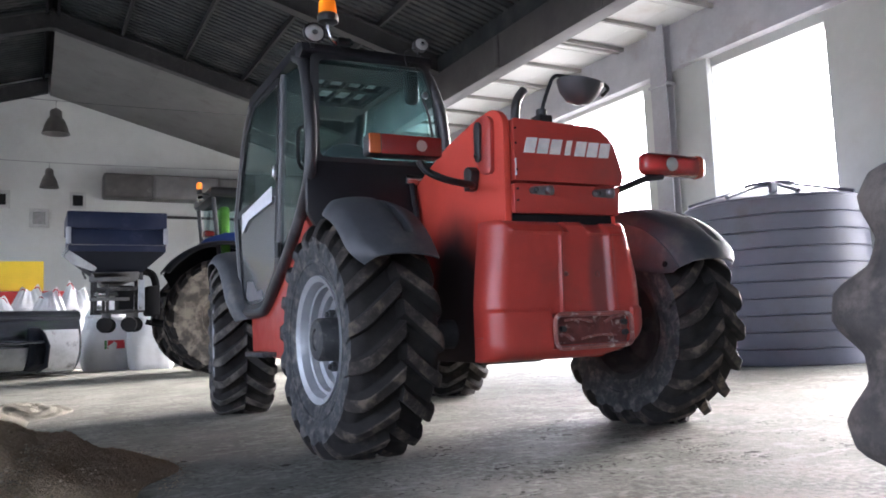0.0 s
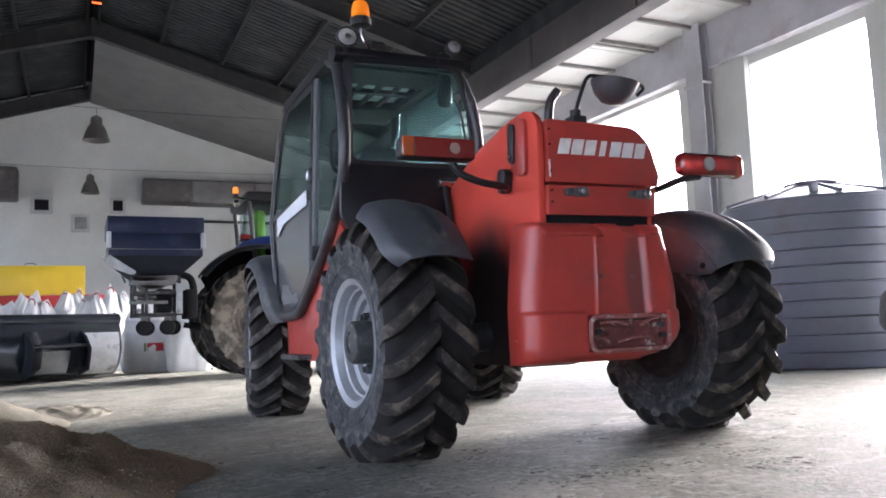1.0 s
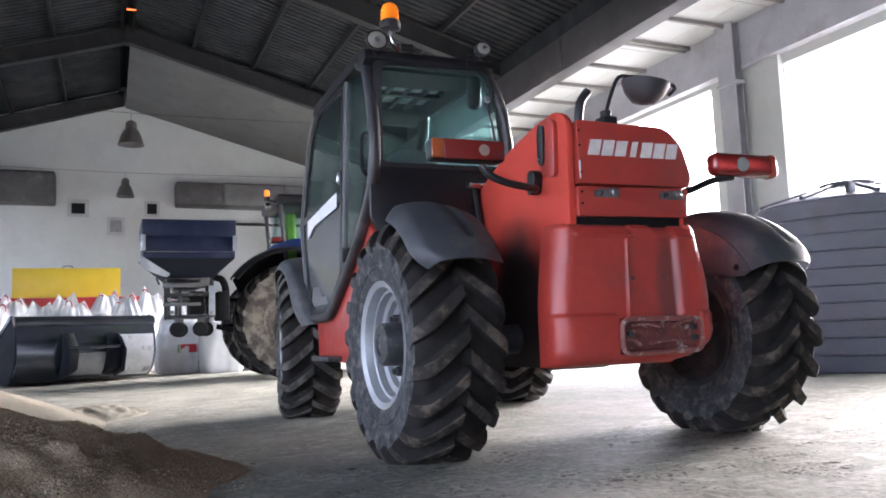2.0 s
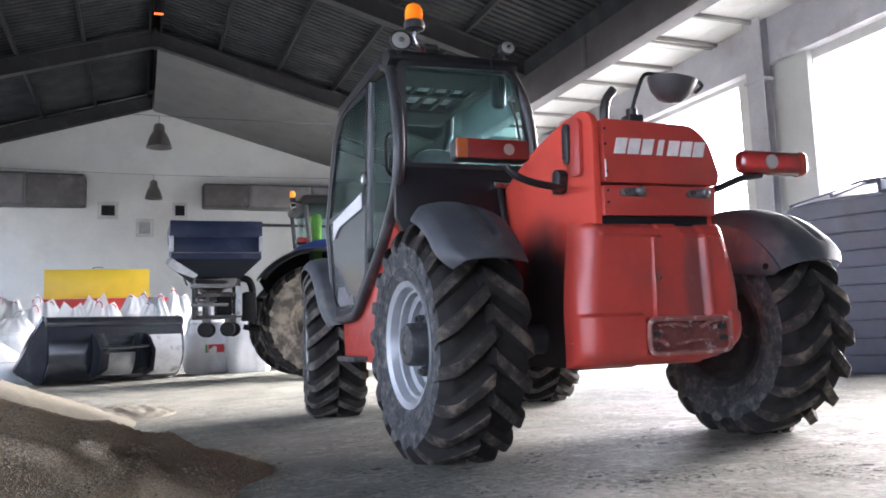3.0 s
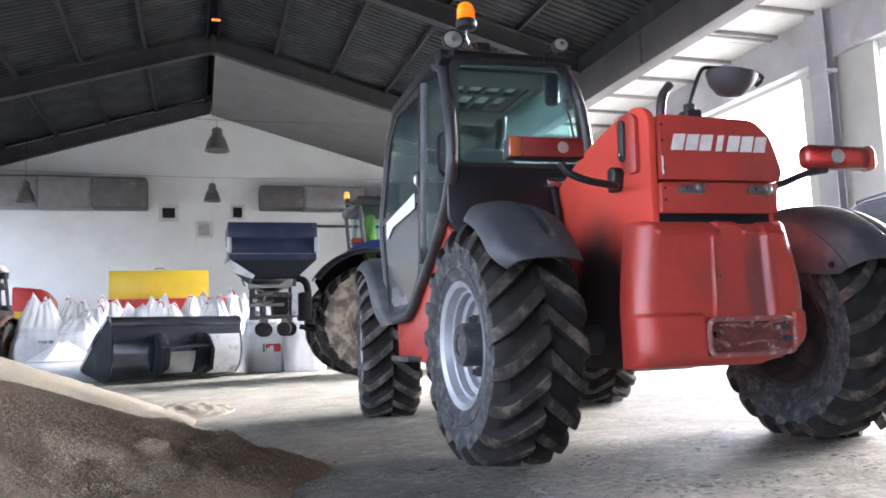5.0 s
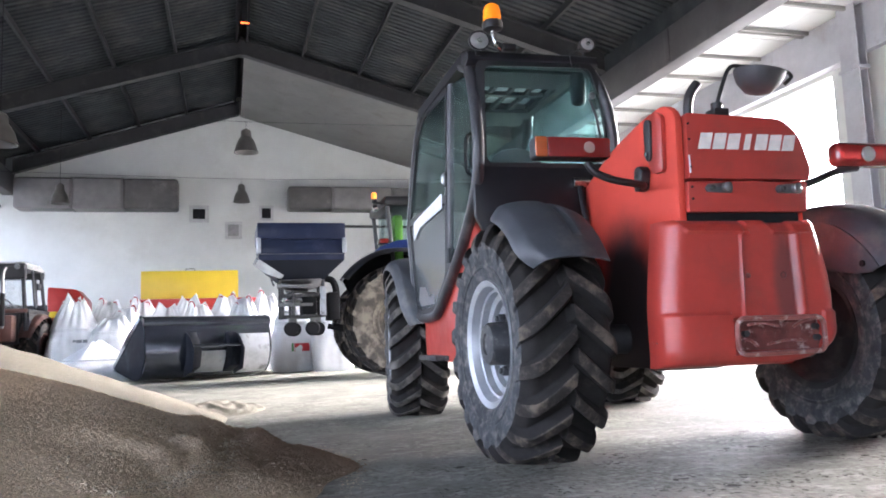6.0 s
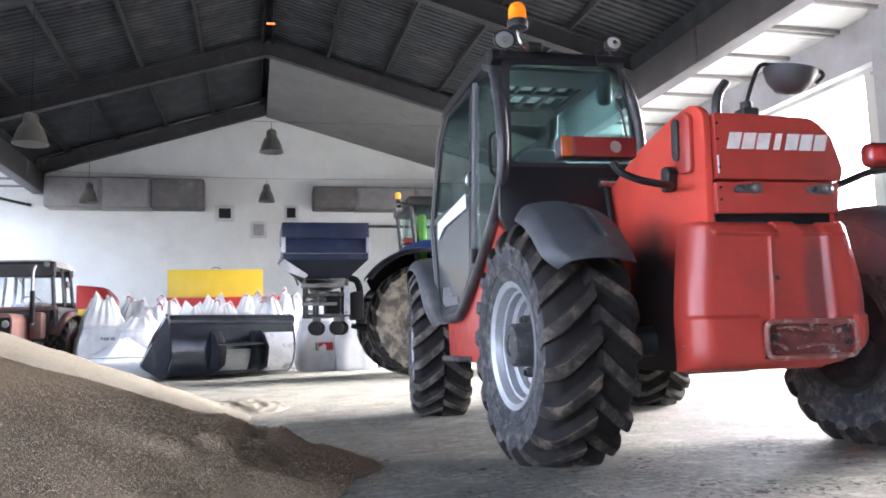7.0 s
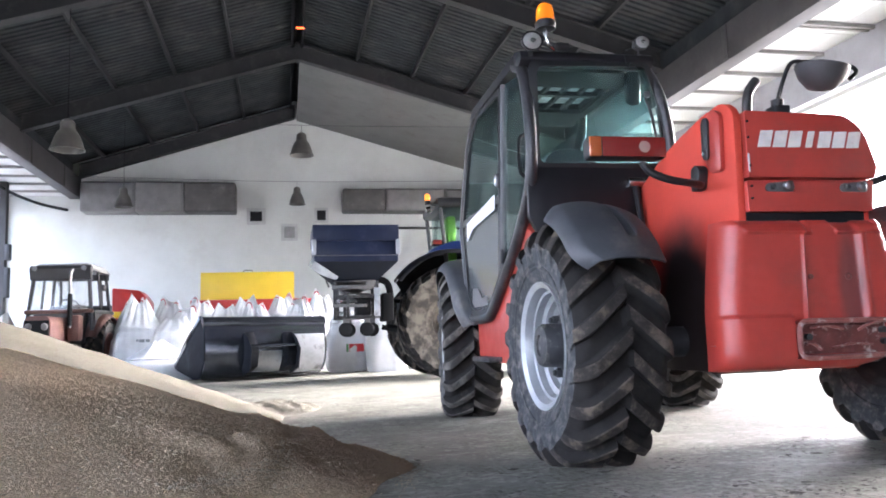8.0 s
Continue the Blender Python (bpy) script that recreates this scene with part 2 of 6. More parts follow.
LAMP_INSIDE = material("pale_reflector", (0.75, 0.75, 0.74), rough=0.35)
BLACK = material("black_plastic", (0.014, 0.014, 0.015), rough=0.5, vary=0.3, scale=6)
DARK = material("grimy_black_steel_and_shade", (0.008, 0.008, 0.009), rough=0.8, vary=0.2, spec=0.2)
RED = material("orange_red_paint", (0.41, 0.046, 0.034), spec=0.42, rough=0.40, vary=0.18, scale=3, stain=(0.25, 0.048, 0.038), stain_scale=2.2, stain_at=(0.5, 0.75), coat=0.12, rough_vary=0.15, bump=0.04, bump_scale=25)
CABBLACK = material("black_cab_paint", (0.012, 0.011, 0.013), rough=0.45, vary=0.3, scale=4, coat=0.15, spec=0.3)
FENDER = material("grey_fender_plastic", (0.056, 0.058, 0.064), rough=0.55, vary=0.35, scale=5, stain=(0.10, 0.095, 0.085), stain_scale=3, bump=0.1, bump_scale=90)
RUBBER = material("dark_tread_rubber", (0.038, 0.032, 0.028), spec=0.25, rough=0.85, vary=0.5, scale=9, stain=(0.115, 0.090, 0.068), stain_scale=9, stain_at=(0.46, 0.68), bump=0.3, bump_scale=60)
# tread rubber darkened: shade between the lugs put into the colour
GROOVE_SHADE = material("shaded_groove_rubber", (0.022, 0.0195, 0.018), rough=0.9, vary=0.4, scale=9, spec=0.2, stain=(0.05, 0.043, 0.035), stain_scale=7, stain_at=(0.55, 0.75))
SIDEWALL = material("dusty_sidewall_rubber", (0.042, 0.044, 0.048), rough=0.85, vary=0.5, scale=11, stain=(0.14, 0.128, 0.112), stain_scale=16, stain_at=(0.44, 0.72), bump=0.35, bump_scale=45)
RIM = material("silver_grey_rim", (0.36, 0.365, 0.375), rough=0.42, metal=0.4, vary=0.2, scale=6, stain=(0.25, 0.24, 0.22), stain_scale=5, stain_at=(0.55, 0.75))
GLASS = glass_material("green_tinted_glass", (0.73, 0.86, 0.86), gloss=0.0, film=0.018, film_color=(0.40, 0.52, 0.50))
SIDEGLASS = glass_material("green_side_glass", (0.74, 0.93, 0.89), gloss=-1.0)
DUSTY_GLASS = glass_material("dusty_clear_glass", (0.94, 0.95, 0.95), gloss=0.0, film=0.14, film_color=(0.8, 0.8, 0.8))
DUSTY_SIDEGLASS = glass_material("dusty_green_side_glass", (0.78, 0.90, 0.885), gloss=-1.0, film=0.15, film_color=(0.56, 0.66, 0.65))
AMBER = lens_material("amber_lens", (0.50, 0.11, 0.03))
def add_blot(m, centre, radii, color, soft=(0.75, 1.05)):
    """A soft-edged blot of another colour on a material, round a point in its object's space."""
    t = m.node_tree
    b = t.nodes["Principled BSDF"]
    old = b.inputs["Base Color"].links[0].from_socket
    co = t.nodes.new("ShaderNodeTexCoord").outputs["Object"]
    mp = t.nodes.new("ShaderNodeMapping")
    mp.vector_type = "TEXTURE"
    mp.inputs["Location"].default_value, mp.inputs["Scale"].default_value = centre, radii
    t.links.new(co, mp.inputs["Vector"])
    ln = t.nodes.new("ShaderNodeVectorMath")
    ln.operation = "LENGTH"
    t.links.new(mp.outputs["Vector"], ln.inputs[0])
    no = t.nodes.new("ShaderNodeTexNoise")
    no.inputs["Scale"].default_value, no.inputs["Detail"].default_value = 5.0, 6.0
    t.links.new(co, no.inputs["Vector"])
    ad = t.nodes.new("ShaderNodeMath")
    ad.operation = "MULTIPLY_ADD"
    ad.inputs[1].default_value = 0.25
    t.links.new(no.outputs["Fac"], ad.inputs[0])
    t.links.new(ln.outputs["Value"], ad.inputs[2])
    mr = t.nodes.new("ShaderNodeMapRange")
    mr.interpolation_type = "SMOOTHSTEP"
    mr.inputs["From Min"].default_value, mr.inputs["From Max"].default_value = soft[0] + 0.12, soft[1] + 0.12
    t.links.new(ad.outputs["Value"], mr.inputs["Value"])
    mx = t.nodes.new("ShaderNodeMix")
    mx.data_type = "RGBA"
    t.links.new(mr.outputs["Result"], mx.inputs["Factor"])
    t.links.new(old, mx.inputs["B"])
    mx.inputs["A"].default_value = (*color, 1)
    t.links.new(mx.outputs["Result"], b.inputs["Base Color"])


REDLENS = lens_material("red_lens", (0.24, 0.020, 0.018))
CLEARLENS = lens_material("clear_lens", (0.40, 0.39, 0.37))
CHROME = material("bright_steel", (0.6, 0.6, 0.6), rough=0.25, metal=1.0, vary=0.2, scale=20)
TANK = material("dark_blue_grey_polyethylene", (0.15, 0.155, 0.195), rough=0.45, vary=0.2, scale=1.5, stain=(0.12, 0.12, 0.13), stain_scale=1.3, rough_vary=0.1)

# ---- the hall ----
FAR = 28.6            # far gable wall
BACK = -7.5
XL, XR = -9.2, 10.5   # inner faces of the side walls
BEAM_L, BEAM_R = -6.9, 8.45
CEIL = 5.88           # underside of the long beams
RIDGE_X, RIDGE_Z = 0.4, 8.85
TRUSSES = [28.3, 22.25, 15.95, 9.6, 3.25, -3.1]


def rafter_z(x):
    """Underside of the rafters."""
    if x < RIDGE_X:
        return RIDGE_Z + (x - RIDGE_X) * (RIDGE_Z - 6.55) / (RIDGE_X - BEAM_L)
    return RIDGE_Z - (x - RIDGE_X) * (RIDGE_Z - 6.6) / (BEAM_R - RIDGE_X)


solid("floor", box(XL - 0.3, XR + 0.3, BACK - 0.3, FAR + 0.3, -0.25, 0.0), CONCRETE, "worn pale grey concrete floor with stains and scattered grain", "floor", kind="structure", smooth=0)
solid("ground", box(-400, 400, -400, 400, -0.6, -0.26), YARD, "pale concrete yard outside the hall", "ground", kind="structure", smooth=0)


def wall_with_openings(name, axis, at, thick, lo, hi, height, openings, label):
    """A wall along an axis, made of blocks round its openings (start, end, sill, head)."""
    bm = bmesh.new()

    def block(a, b, z0, z1):
        if b - a < 1e-3 or z1 - z0 < 1e-3:
            return
        if axis == "y":
            box(at, at + thick, a, b, z0, z1, bm=bm)
        else:
            box(a, b, at, at + thick, z0, z1, bm=bm)
    pos = lo
    for a, b, z0, z1 in sorted(openings):
        block(pos, a, 0, height)
        block(a, b, 0, z0)
        block(a, b, z1, height)
        pos = b
    block(pos, hi, 0, height)
    return solid(name, bm, PLASTER, label, "wall", kind="structure", smooth=0)


gable = [(XL - 0.3, 0.0), (XR + 0.3, 0.0), (XR + 0.3, 6.8), (BEAM_R, 7.35), (RIDGE_X, 9.6), (BEAM_L, 7.35), (XL - 0.3, 6.8)]
solid("wall_far", prism(gable, "y", FAR, FAR + 0.3), PLASTER, "white plastered gable wall with grey stains", "wall", kind="structure", smooth=0)
wall_with_openings("wall_right", "y", XR, 0.3, BACK, FAR, 6.6, RIGHT_DOORS, "white side wall with tall open doorways")
# left and back walls stand out of view, added round doorways that admit light
wall_with_openings("wall_left", "y", XL - 0.3, 0.3, BACK, FAR, 6.6, LEFT_DOORS, "white side wall out of view, with doorways added for light")
wall_with_openings("wall_back", "x", BACK - 0.3, 0.3, XL - 0.3, XR + 0.3, 7.0, BACK_DOORS, "white end wall out of view, with a doorway added for light")
solid("wall_back_gable", prism([(XL - 0.3, 7.0), (XR + 0.3, 7.0), (BEAM_R, 7.35), (RIDGE_X, 9.6), (BEAM_L, 7.35)], "y", BACK - 0.3, BACK), PLASTER, "white gable over the end wall", "wall", kind="structure", smooth=0)

# long box beams on both sides of the nave, with bolted splice plates
for name, x0, x1, face in (("beam_left", BEAM_L - 0.35, BEAM_L, 1), ("beam_right", BEAM_R, BEAM_R + 0.35, -1)):
    bm = box(x0, x1, BACK, FAR, CEIL, 6.62, 0.012)
    beam = solid(name, bm, BEAM_PAINT, "grey steel box beam along the hall", "beam", kind="structure")
    y = -6.5
    while y < 28:
        xf = x1 if face > 0 else x0
        part("splice_plate", box(min(xf, xf + face * 0.02), max(xf, xf + face * 0.02), y - 0.09, y + 0.09, CEIL + 0.03, 6.59, 0.004), BEAM_PAINT, beam)
        y += 3.3


def corrugated(x0, x1, z_of, y0, y1, pitch, amp, thick=0.02):
    """A corrugated sheet whose waves follow one another along y and run down the slope."""
    bm = bmesh.new()
    n = int((y1 - y0) / pitch) * 4
    rows = []
    for k in range(n + 1):
        y = y0 + pitch * (k // 4 + (0, 0.55, 0.62, 0.93)[k % 4])
        d = amp * (0, 0, 1, 1)[k % 4]
        rows.append([bm.verts.new((x, y, z_of(x) + d + e)) for x, e in ((x0, 0), (x1, 0), (x1, thick), (x0, thick))])
    for k in range(n):
        a, b = rows[k], rows[k + 1]
        bm.faces.new((a[0], a[1], b[1], b[0]))
        bm.faces.new((a[2], a[3], b[3], b[2]))
    return bm


# aisle ceilings of pale sheets on cross bars
for name, x0, x1 in (("ceiling_left", XL - 0.3, BEAM_L - 0.2), ("ceiling_right", BEAM_R + 0.2, XR + 0.3)):
    bm = bmesh.new()
    y = BACK
    i = 0
    while y < FAR:
        y1 = min(y + 1.22, FAR)
        d = 0.006 * (i % 2)
        for a, b in ((x0, (x0 + x1) / 2), ((x0 + x1) / 2 + 0.004, x1)):
            box(a, b, y + 0.004, y1 - 0.004, CEIL + 0.10 + d + rnd(0, 0.006), CEIL + 0.16, bm=bm)
        y = y1
        i += 1
    sheets = len(bm.faces)
    for y in [-5.4 + 1.22 * k for k in range(28)] + [11.55]:
        box(x0, x1, y - 0.03, y + 0.03, CEIL + 0.03, CEIL + 0.10, bm=bm)
    bm.faces.ensure_lookup_table()
    for f in bm.faces[sheets:]:
        f.material_index = 1
    solid(name, bm, [WHITE_SHEET, CROSS_BAR], "pale sheet ceiling of the side aisle on thin cross bars", "ceiling", kind="structure", smooth=0)
    solid(name.replace("ceiling", "aisle_roof"), box(x0, x1, BACK - 0.3, FAR + 0.3, CEIL + 0.3, CEIL + 0.4), ROOF_SHEET, "grey roof over the side aisle", "roof", kind="structure", smooth=0)
# nave roof
PURLIN = 0.16
for name, x0, x1 in (("roof_left", BEAM_L - 0.36, RIDGE_X - 0.12), ("roof_right", RIDGE_X + 0.12, BEAM_R + 0.36)):
    bm = corrugated(x0, x1, lambda x: rafter_z(x) + 0.48 + PURLIN + 0.02, BACK - 0.3, FAR + 0.3, 0.21, 0.045)
    solid(name, bm, ROOF_SHEET, "dark grey corrugated roof sheets on steel purlins", "roof", kind="structure", smooth=0)
    for x in ((-1.4, -2.99, -4.56, -6.14) if name == "roof_left" else (2.12, 3.75, 5.36, 6.97)):
        z = rafter_z(x) + 0.48
        solid("purlin", box(x - 0.035, x + 0.035, BACK, FAR, z, z + PURLIN), STEEL_DARK, "dark steel purlin under the roof sheets", "purlin", "purlins", kind="structure", smooth=0)
solid("ridge_cap", prism([(RIDGE_X - 0.3, 9.47), (RIDGE_X, 9.62), (RIDGE_X + 0.3, 9.47), (RIDGE_X + 0.3, 9.53), (RIDGE_X, 9.68), (RIDGE_X - 0.3, 9.53)], "y", BACK - 0.3, FAR + 0.3), DARK, "dark ridge cap", "roof", kind="structure", smooth=0)
for s in (-1, 1):
    solid("ridge_rail", box(RIDGE_X + s * 0.14 - 0.03, RIDGE_X + s * 0.14 + 0.03, BACK, FAR, 9.2, 9.4), DARK, "dark steel rail beside the ridge", "purlin", kind="structure", smooth=0)
for name, x0, x1 in (("eaves_panel_left", BEAM_L - 0.34, BEAM_L - 0.28), ("eaves_panel_right", BEAM_R + 0.28, BEAM_R + 0.34)):
    solid(name, box(x0, x1, BACK - 0.3, FAR + 0.3, 6.6, 7.4), ROOF_SHEET, "dark sheet panel between the beam and the roof", "wall", kind="structure", smooth=0)
# white lining of the last bay on the right slope
lining = thing("roof_lining", pose(0, 0, 0), "white board lining under the last roof bay", "ceiling", kind="structure")
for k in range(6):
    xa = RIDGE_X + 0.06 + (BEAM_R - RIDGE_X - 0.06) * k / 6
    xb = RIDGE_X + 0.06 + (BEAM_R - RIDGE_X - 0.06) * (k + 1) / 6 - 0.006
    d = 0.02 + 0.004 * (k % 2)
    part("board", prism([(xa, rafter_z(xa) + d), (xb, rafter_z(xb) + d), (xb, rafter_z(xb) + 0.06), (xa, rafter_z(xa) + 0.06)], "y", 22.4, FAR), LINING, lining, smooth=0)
for y in TRUSSES:
    truss = thing("roof_truss", pose(0, y, 0), "grey steel rafter pair under the roof", "roof truss", "roof trusses", kind="structure")
    for x0, x1 in ((BEAM_L, RIDGE_X), (RIDGE_X, BEAM_R)):
        if y > 28 and x0 == RIDGE_X:
            continue
        bm = prism([(-0.13, 0.0), (0.13, 0.0), (0.13, 0.025), (0.025, 0.025), (0.025, 0.455), (0.13, 0.455), (0.13, 0.48), (-0.13, 0.48), (-0.13, 0.455), (-0.025, 0.455), (-0.025, 0.025), (-0.13, 0.025)], "x", x0, x1)
        for v in bm.verts:
            v.co.z += rafter_z(v.co.x)
        part("rafter", bm, STEEL_GREY, truss, smooth=0)
    if y < 28:
        bm = box(RIDGE_X - 0.05, RIDGE_X + 0.05, y - 0.14, y + 0.14, RIDGE_Z - 0.03, RIDGE_Z + 0.5)
        solid("ridge_plate", bm, STEEL_GREY, "bolted steel plate at the ridge", "plate", kind="structure", smooth=0)

# right wall: fascia under the ceiling, columns with heads
solid("fascia", box(XR - 0.22, XR, BACK, FAR, 5.16, CEIL + 0.10, 0.01), STEEL_PALE, "pale painted fascia beam over the doorways", "beam", kind="structure")
for y in (-2.7, 4.0, 10.46, 17.1, 23.7):
    bm = box(XR - 0.40, XR - 0.385, y - 0.20, y + 0.20, 0, CEIL + 0.1)
    box(XR - 0.385, XR - 0.24, y - 0.012, y + 0.012, 0, CEIL + 0.1, bm=bm)
    box(XR - 0.24, XR - 0.225, y - 0.20, y + 0.20, 0, CEIL + 0.1, bm=bm)
    box(XR - 0.43, XR - 0.2, y - 0.23, y + 0.23, 4.85, 4.9, bm=bm)
    box(XR - 0.44, XR - 0.2, y - 0.22, y + 0.22, 0, 0.03, bm=bm)
    solid("steel_column", bm, STEEL_PALE, "pale painted steel column between the doorways", "column", "steel columns", kind="structure", smooth=0)
solid("wall_pier", box(XR - 0.12, XR, 9.56, 10.36, 0, 5.15, 0.01), PLASTER, "white pier beside the doorway", "wall", kind="structure")
# a dark column and switch boxes at the left end of the far wall
bm = box(-8.66, -8.46, 26.1, 26.35, 0, CEIL + 0.1)
solid("steel_column", bm, STEEL_GREY, "dark steel column of the side aisle", "column", "steel columns", kind="structure", smooth=0)
solid("switch_box", box(-8.47, -8.31, 26.1, 26.3, 3.52, 4.02, 0.02), BLACK, "black switch box on the wall column", "switch box")
solid("switch_box", box(-8.47, -8.33, 26.1, 26.3, 2.36, 3.30, 0.02), BLACK, "tall black switch box on the wall column", "switch box")
solid("cable", tube(smoothed([(-8.75, 25.4, 5.97), (-8.5, 26.2, 5.72), (-8.0, 27.4, 5.55), (-7.5, 28.4, 5.52), (-7.3, 28.58, 5.5)], 6), 0.05, 8), BLACK, "thick dark cable slung under the ceiling", "cable")

# ---- the telescopic handler; x to its right, y ahead, over the middle of the rear axle ----
machine = thing("telehandler", pose(2.54, 3.96, 0, 0, 0, -0.93), "orange-red telescopic handler with a black cab on dusty tractor tyres", "telehandler")
# brighter than RED: strong light on the left plate put into its colour
BLOTTED_RED = material("bright_blotted_red_paint", (0.56, 0.062, 0.040), spec=0.2, rough=0.6, vary=0.12, scale=3, bump=0.04, bump_scale=25)
# soft-edged, nearly black blot round the rear wheel
add_blot(BLOTTED_RED, (-0.385, -0.02, 0.60), (1.0, 0.43, 0.76), (0.026, 0.017, 0.017), (0.62, 1.12))
# darker copy of the rim: shade on the right-hand wheels put into the colour
DARK_RIM = material("dark_rim", (0.03, 0.029, 0.029), rough=0.8, vary=0.4, scale=8, stain=(0.06, 0.055, 0.05), stain_scale=6)
# strip in the counterweight's sunken panel: brown stain plus recess shade in the colour
add_blot(RED, (0.165, -0.64, 0.88), (0.085, 0.30, 0.34), (0.17, 0.040, 0.036), (0.45, 1.1))
LOCKMETAL = material("dull_lock_metal", (0.26, 0.25, 0.26), rough=0.33, metal=0.8, vary=0.3, scale=20)
LOGO = material("worn_pale_marks", (0.72, 0.66, 0.62), rough=0.6, vary=0.2, scale=20, stain=(0.45, 0.12, 0.09), stain_scale=14, stain_at=(0.62, 0.7))
SCUFFED = material("scuffed_red_recess", (0.17, 0.045, 0.038), rough=0.45, vary=0.5, scale=12, stain=(0.45, 0.37, 0.34), stain_scale=16, stain_at=(0.54, 0.64), bump=0.5, bump_scale=22)
SCRAPED = material("scraped_bare_red", (0.30, 0.10, 0.085), rough=0.38, vary=0.4, scale=14, stain=(0.46, 0.38, 0.35), stain_scale=18, stain_at=(0.54, 0.66), bump=0.4, bump_scale=30)
WHITE_STRIPE = material("white_sticker", (0.72, 0.73, 0.75), rough=0.45, vary=0.1, scale=15)
DOOR_PANEL = material("grey_door_glass", (0.075, 0.08, 0.078), rough=0.22, vary=0.25, scale=2.5, stain=(0.10, 0.098, 0.09), stain_scale=3, coat=0.3)
SEAT = material("dark_seat_fabric", (0.07, 0.07, 0.072), rough=0.9, vary=0.3, scale=20)
HUBPAINT = material("dirty_black_hub", (0.03, 0.03, 0.032), rough=0.6, vary=0.4, scale=12, stain=(0.13, 0.12, 0.11), stain_scale=10)


def tyre_mesh(mats, R=0.655, half=0.24, rim_r=0.330, lugs=19, lug_h=0.062, lug_w=0.068, sweep=0.32, flank=0.016, reach=1.32, stagger=0.5, soft=0.0):
    """A moulded tractor tyre round the x axis: a bulging carcass out of which two staggered rows of slanted, worn lugs rise, which meet in arrows."""
    Rc = R - lug_h
    tread = [0.0, 0.025, 0.05, 0.09, 0.15, 0.22, 0.30, 0.38, 0.46, 0.54, 0.62, 0.70, 0.77, 0.83, 0.88, 0.92, 0.96, 1.0]
    line = [(Rc - 0.010 * v * v - 0.055 * max(0.0, (v - 0.72) / 0.28) ** 2, half * (0.985 * v), v) for v in tread]
    line += [(Rc - 0.085, half, 1.1), (Rc - 0.10, half * 1.005, 1.18), (Rc - 0.125, half * 1.01, 1.3), (Rc - 0.15, half * 1.005, 1.5), (0.55 * rim_r + 0.45 * Rc, half * 1.0, 2), (rim_r + 0.098, half * 0.965, 2), (rim_r + 0.094, half * 0.985, 2), (rim_r + 0.082, half * 0.985, 2),
             (rim_r + 0.078, half * 0.955, 2), (rim_r + 0.05, half * 0.93, 2), (rim_r + 0.012, half * 0.86, 2), (rim_r - 0.012, half * 0.80, 2), (rim_r - 0.03, half * 0.7, 2)]
    prof = np.array([(r, -l, v) for r, l, v in line[:0:-1]] + line)
    k = len(prof)
    d = np.gradient(prof[:, :2], axis=0)
    nrm = np.stack([d[:, 1], -d[:, 0]], 1)
    nrm /= np.linalg.norm(nrm, axis=1, keepdims=True)
    pitch = 2 * np.pi / lugs
    stops = [q / Rc for q in (0.0, 0.3 * lug_w, 0.5 * lug_w - 0.006, 0.5 * lug_w, 0.5 * lug_w + 0.2 * flank, 0.5 * lug_w + 0.4 * flank, 0.5 * lug_w + 0.6 * flank, 0.5 * lug_w + 0.7 * flank, 0.5 * lug_w + 0.8 * flank, 0.5 * lug_w + flank)]
    cuts = sorted({round((c + e * q) % pitch, 5) for c in (0.0, pitch * stagger) for e in (-1, 1) for q in stops})
    base = np.array([i * pitch + c for i in range(lugs) for c in cuts])
    n = len(base)
    run = sweep * np.minimum(np.abs(prof[:, 2]), 1.25) ** 0.95
    th = base[None, :] - run[:, None]
    height = np.zeros((k, n))
    for side in (-1, 1):
        u = prof[:, 2] * np.where(prof[:, 1] * side >= 0, 1, -1)
        off = np.abs((base - (0.0 if side < 0 else pitch * stagger) + pitch / 2) % pitch - pitch / 2) * Rc
        rise = np.interp(off, [0.5 * lug_w - 0.006, 0.5 * lug_w, 0.5 * lug_w + 0.7 * flank, 0.5 * lug_w + flank], [1.0, 0.92, 0.10, 0.0])
        rise = rise + soft * (rise * rise * (3 - 2 * rise) - rise)
        ends = np.clip((u + 0.06) / 0.06, 0, 1) * np.clip((reach - u) / (reach - 0.98), 0, 1)
        height = np.maximum(height, rise[None, :] * ends[:, None])
    r = prof[:, :1] + nrm[:, :1] * height * lug_h
    x = prof[:, 1:2] + nrm[:, 1:] * height * lug_h * 0.3
    co = np.stack([x, -r * np.cos(th), r * np.sin(th)], 2).reshape(-1, 3)
    faces, index = [], []
    for i in range(k):
        i2 = (i + 1) % k
        for j in range(n):
            j2 = (j + 1) % n
            faces.append((i * n + j, i * n + j2, i2 * n + j2, i2 * n + j))
            # low faces and flanks get the rubber with groove shade in its colour
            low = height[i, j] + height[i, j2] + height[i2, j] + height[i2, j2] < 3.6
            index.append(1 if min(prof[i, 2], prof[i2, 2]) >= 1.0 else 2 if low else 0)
    me = bpy.data.meshes.new("tyre")
    me.from_pydata(co.tolist(), [], faces)
    for m in mats:
        me.materials.append(m)
    me.polygons.foreach_set("material_index", index)
    me.shade_smooth()
    me.set_sharp_from_angle(angle=radians(38))
    return me


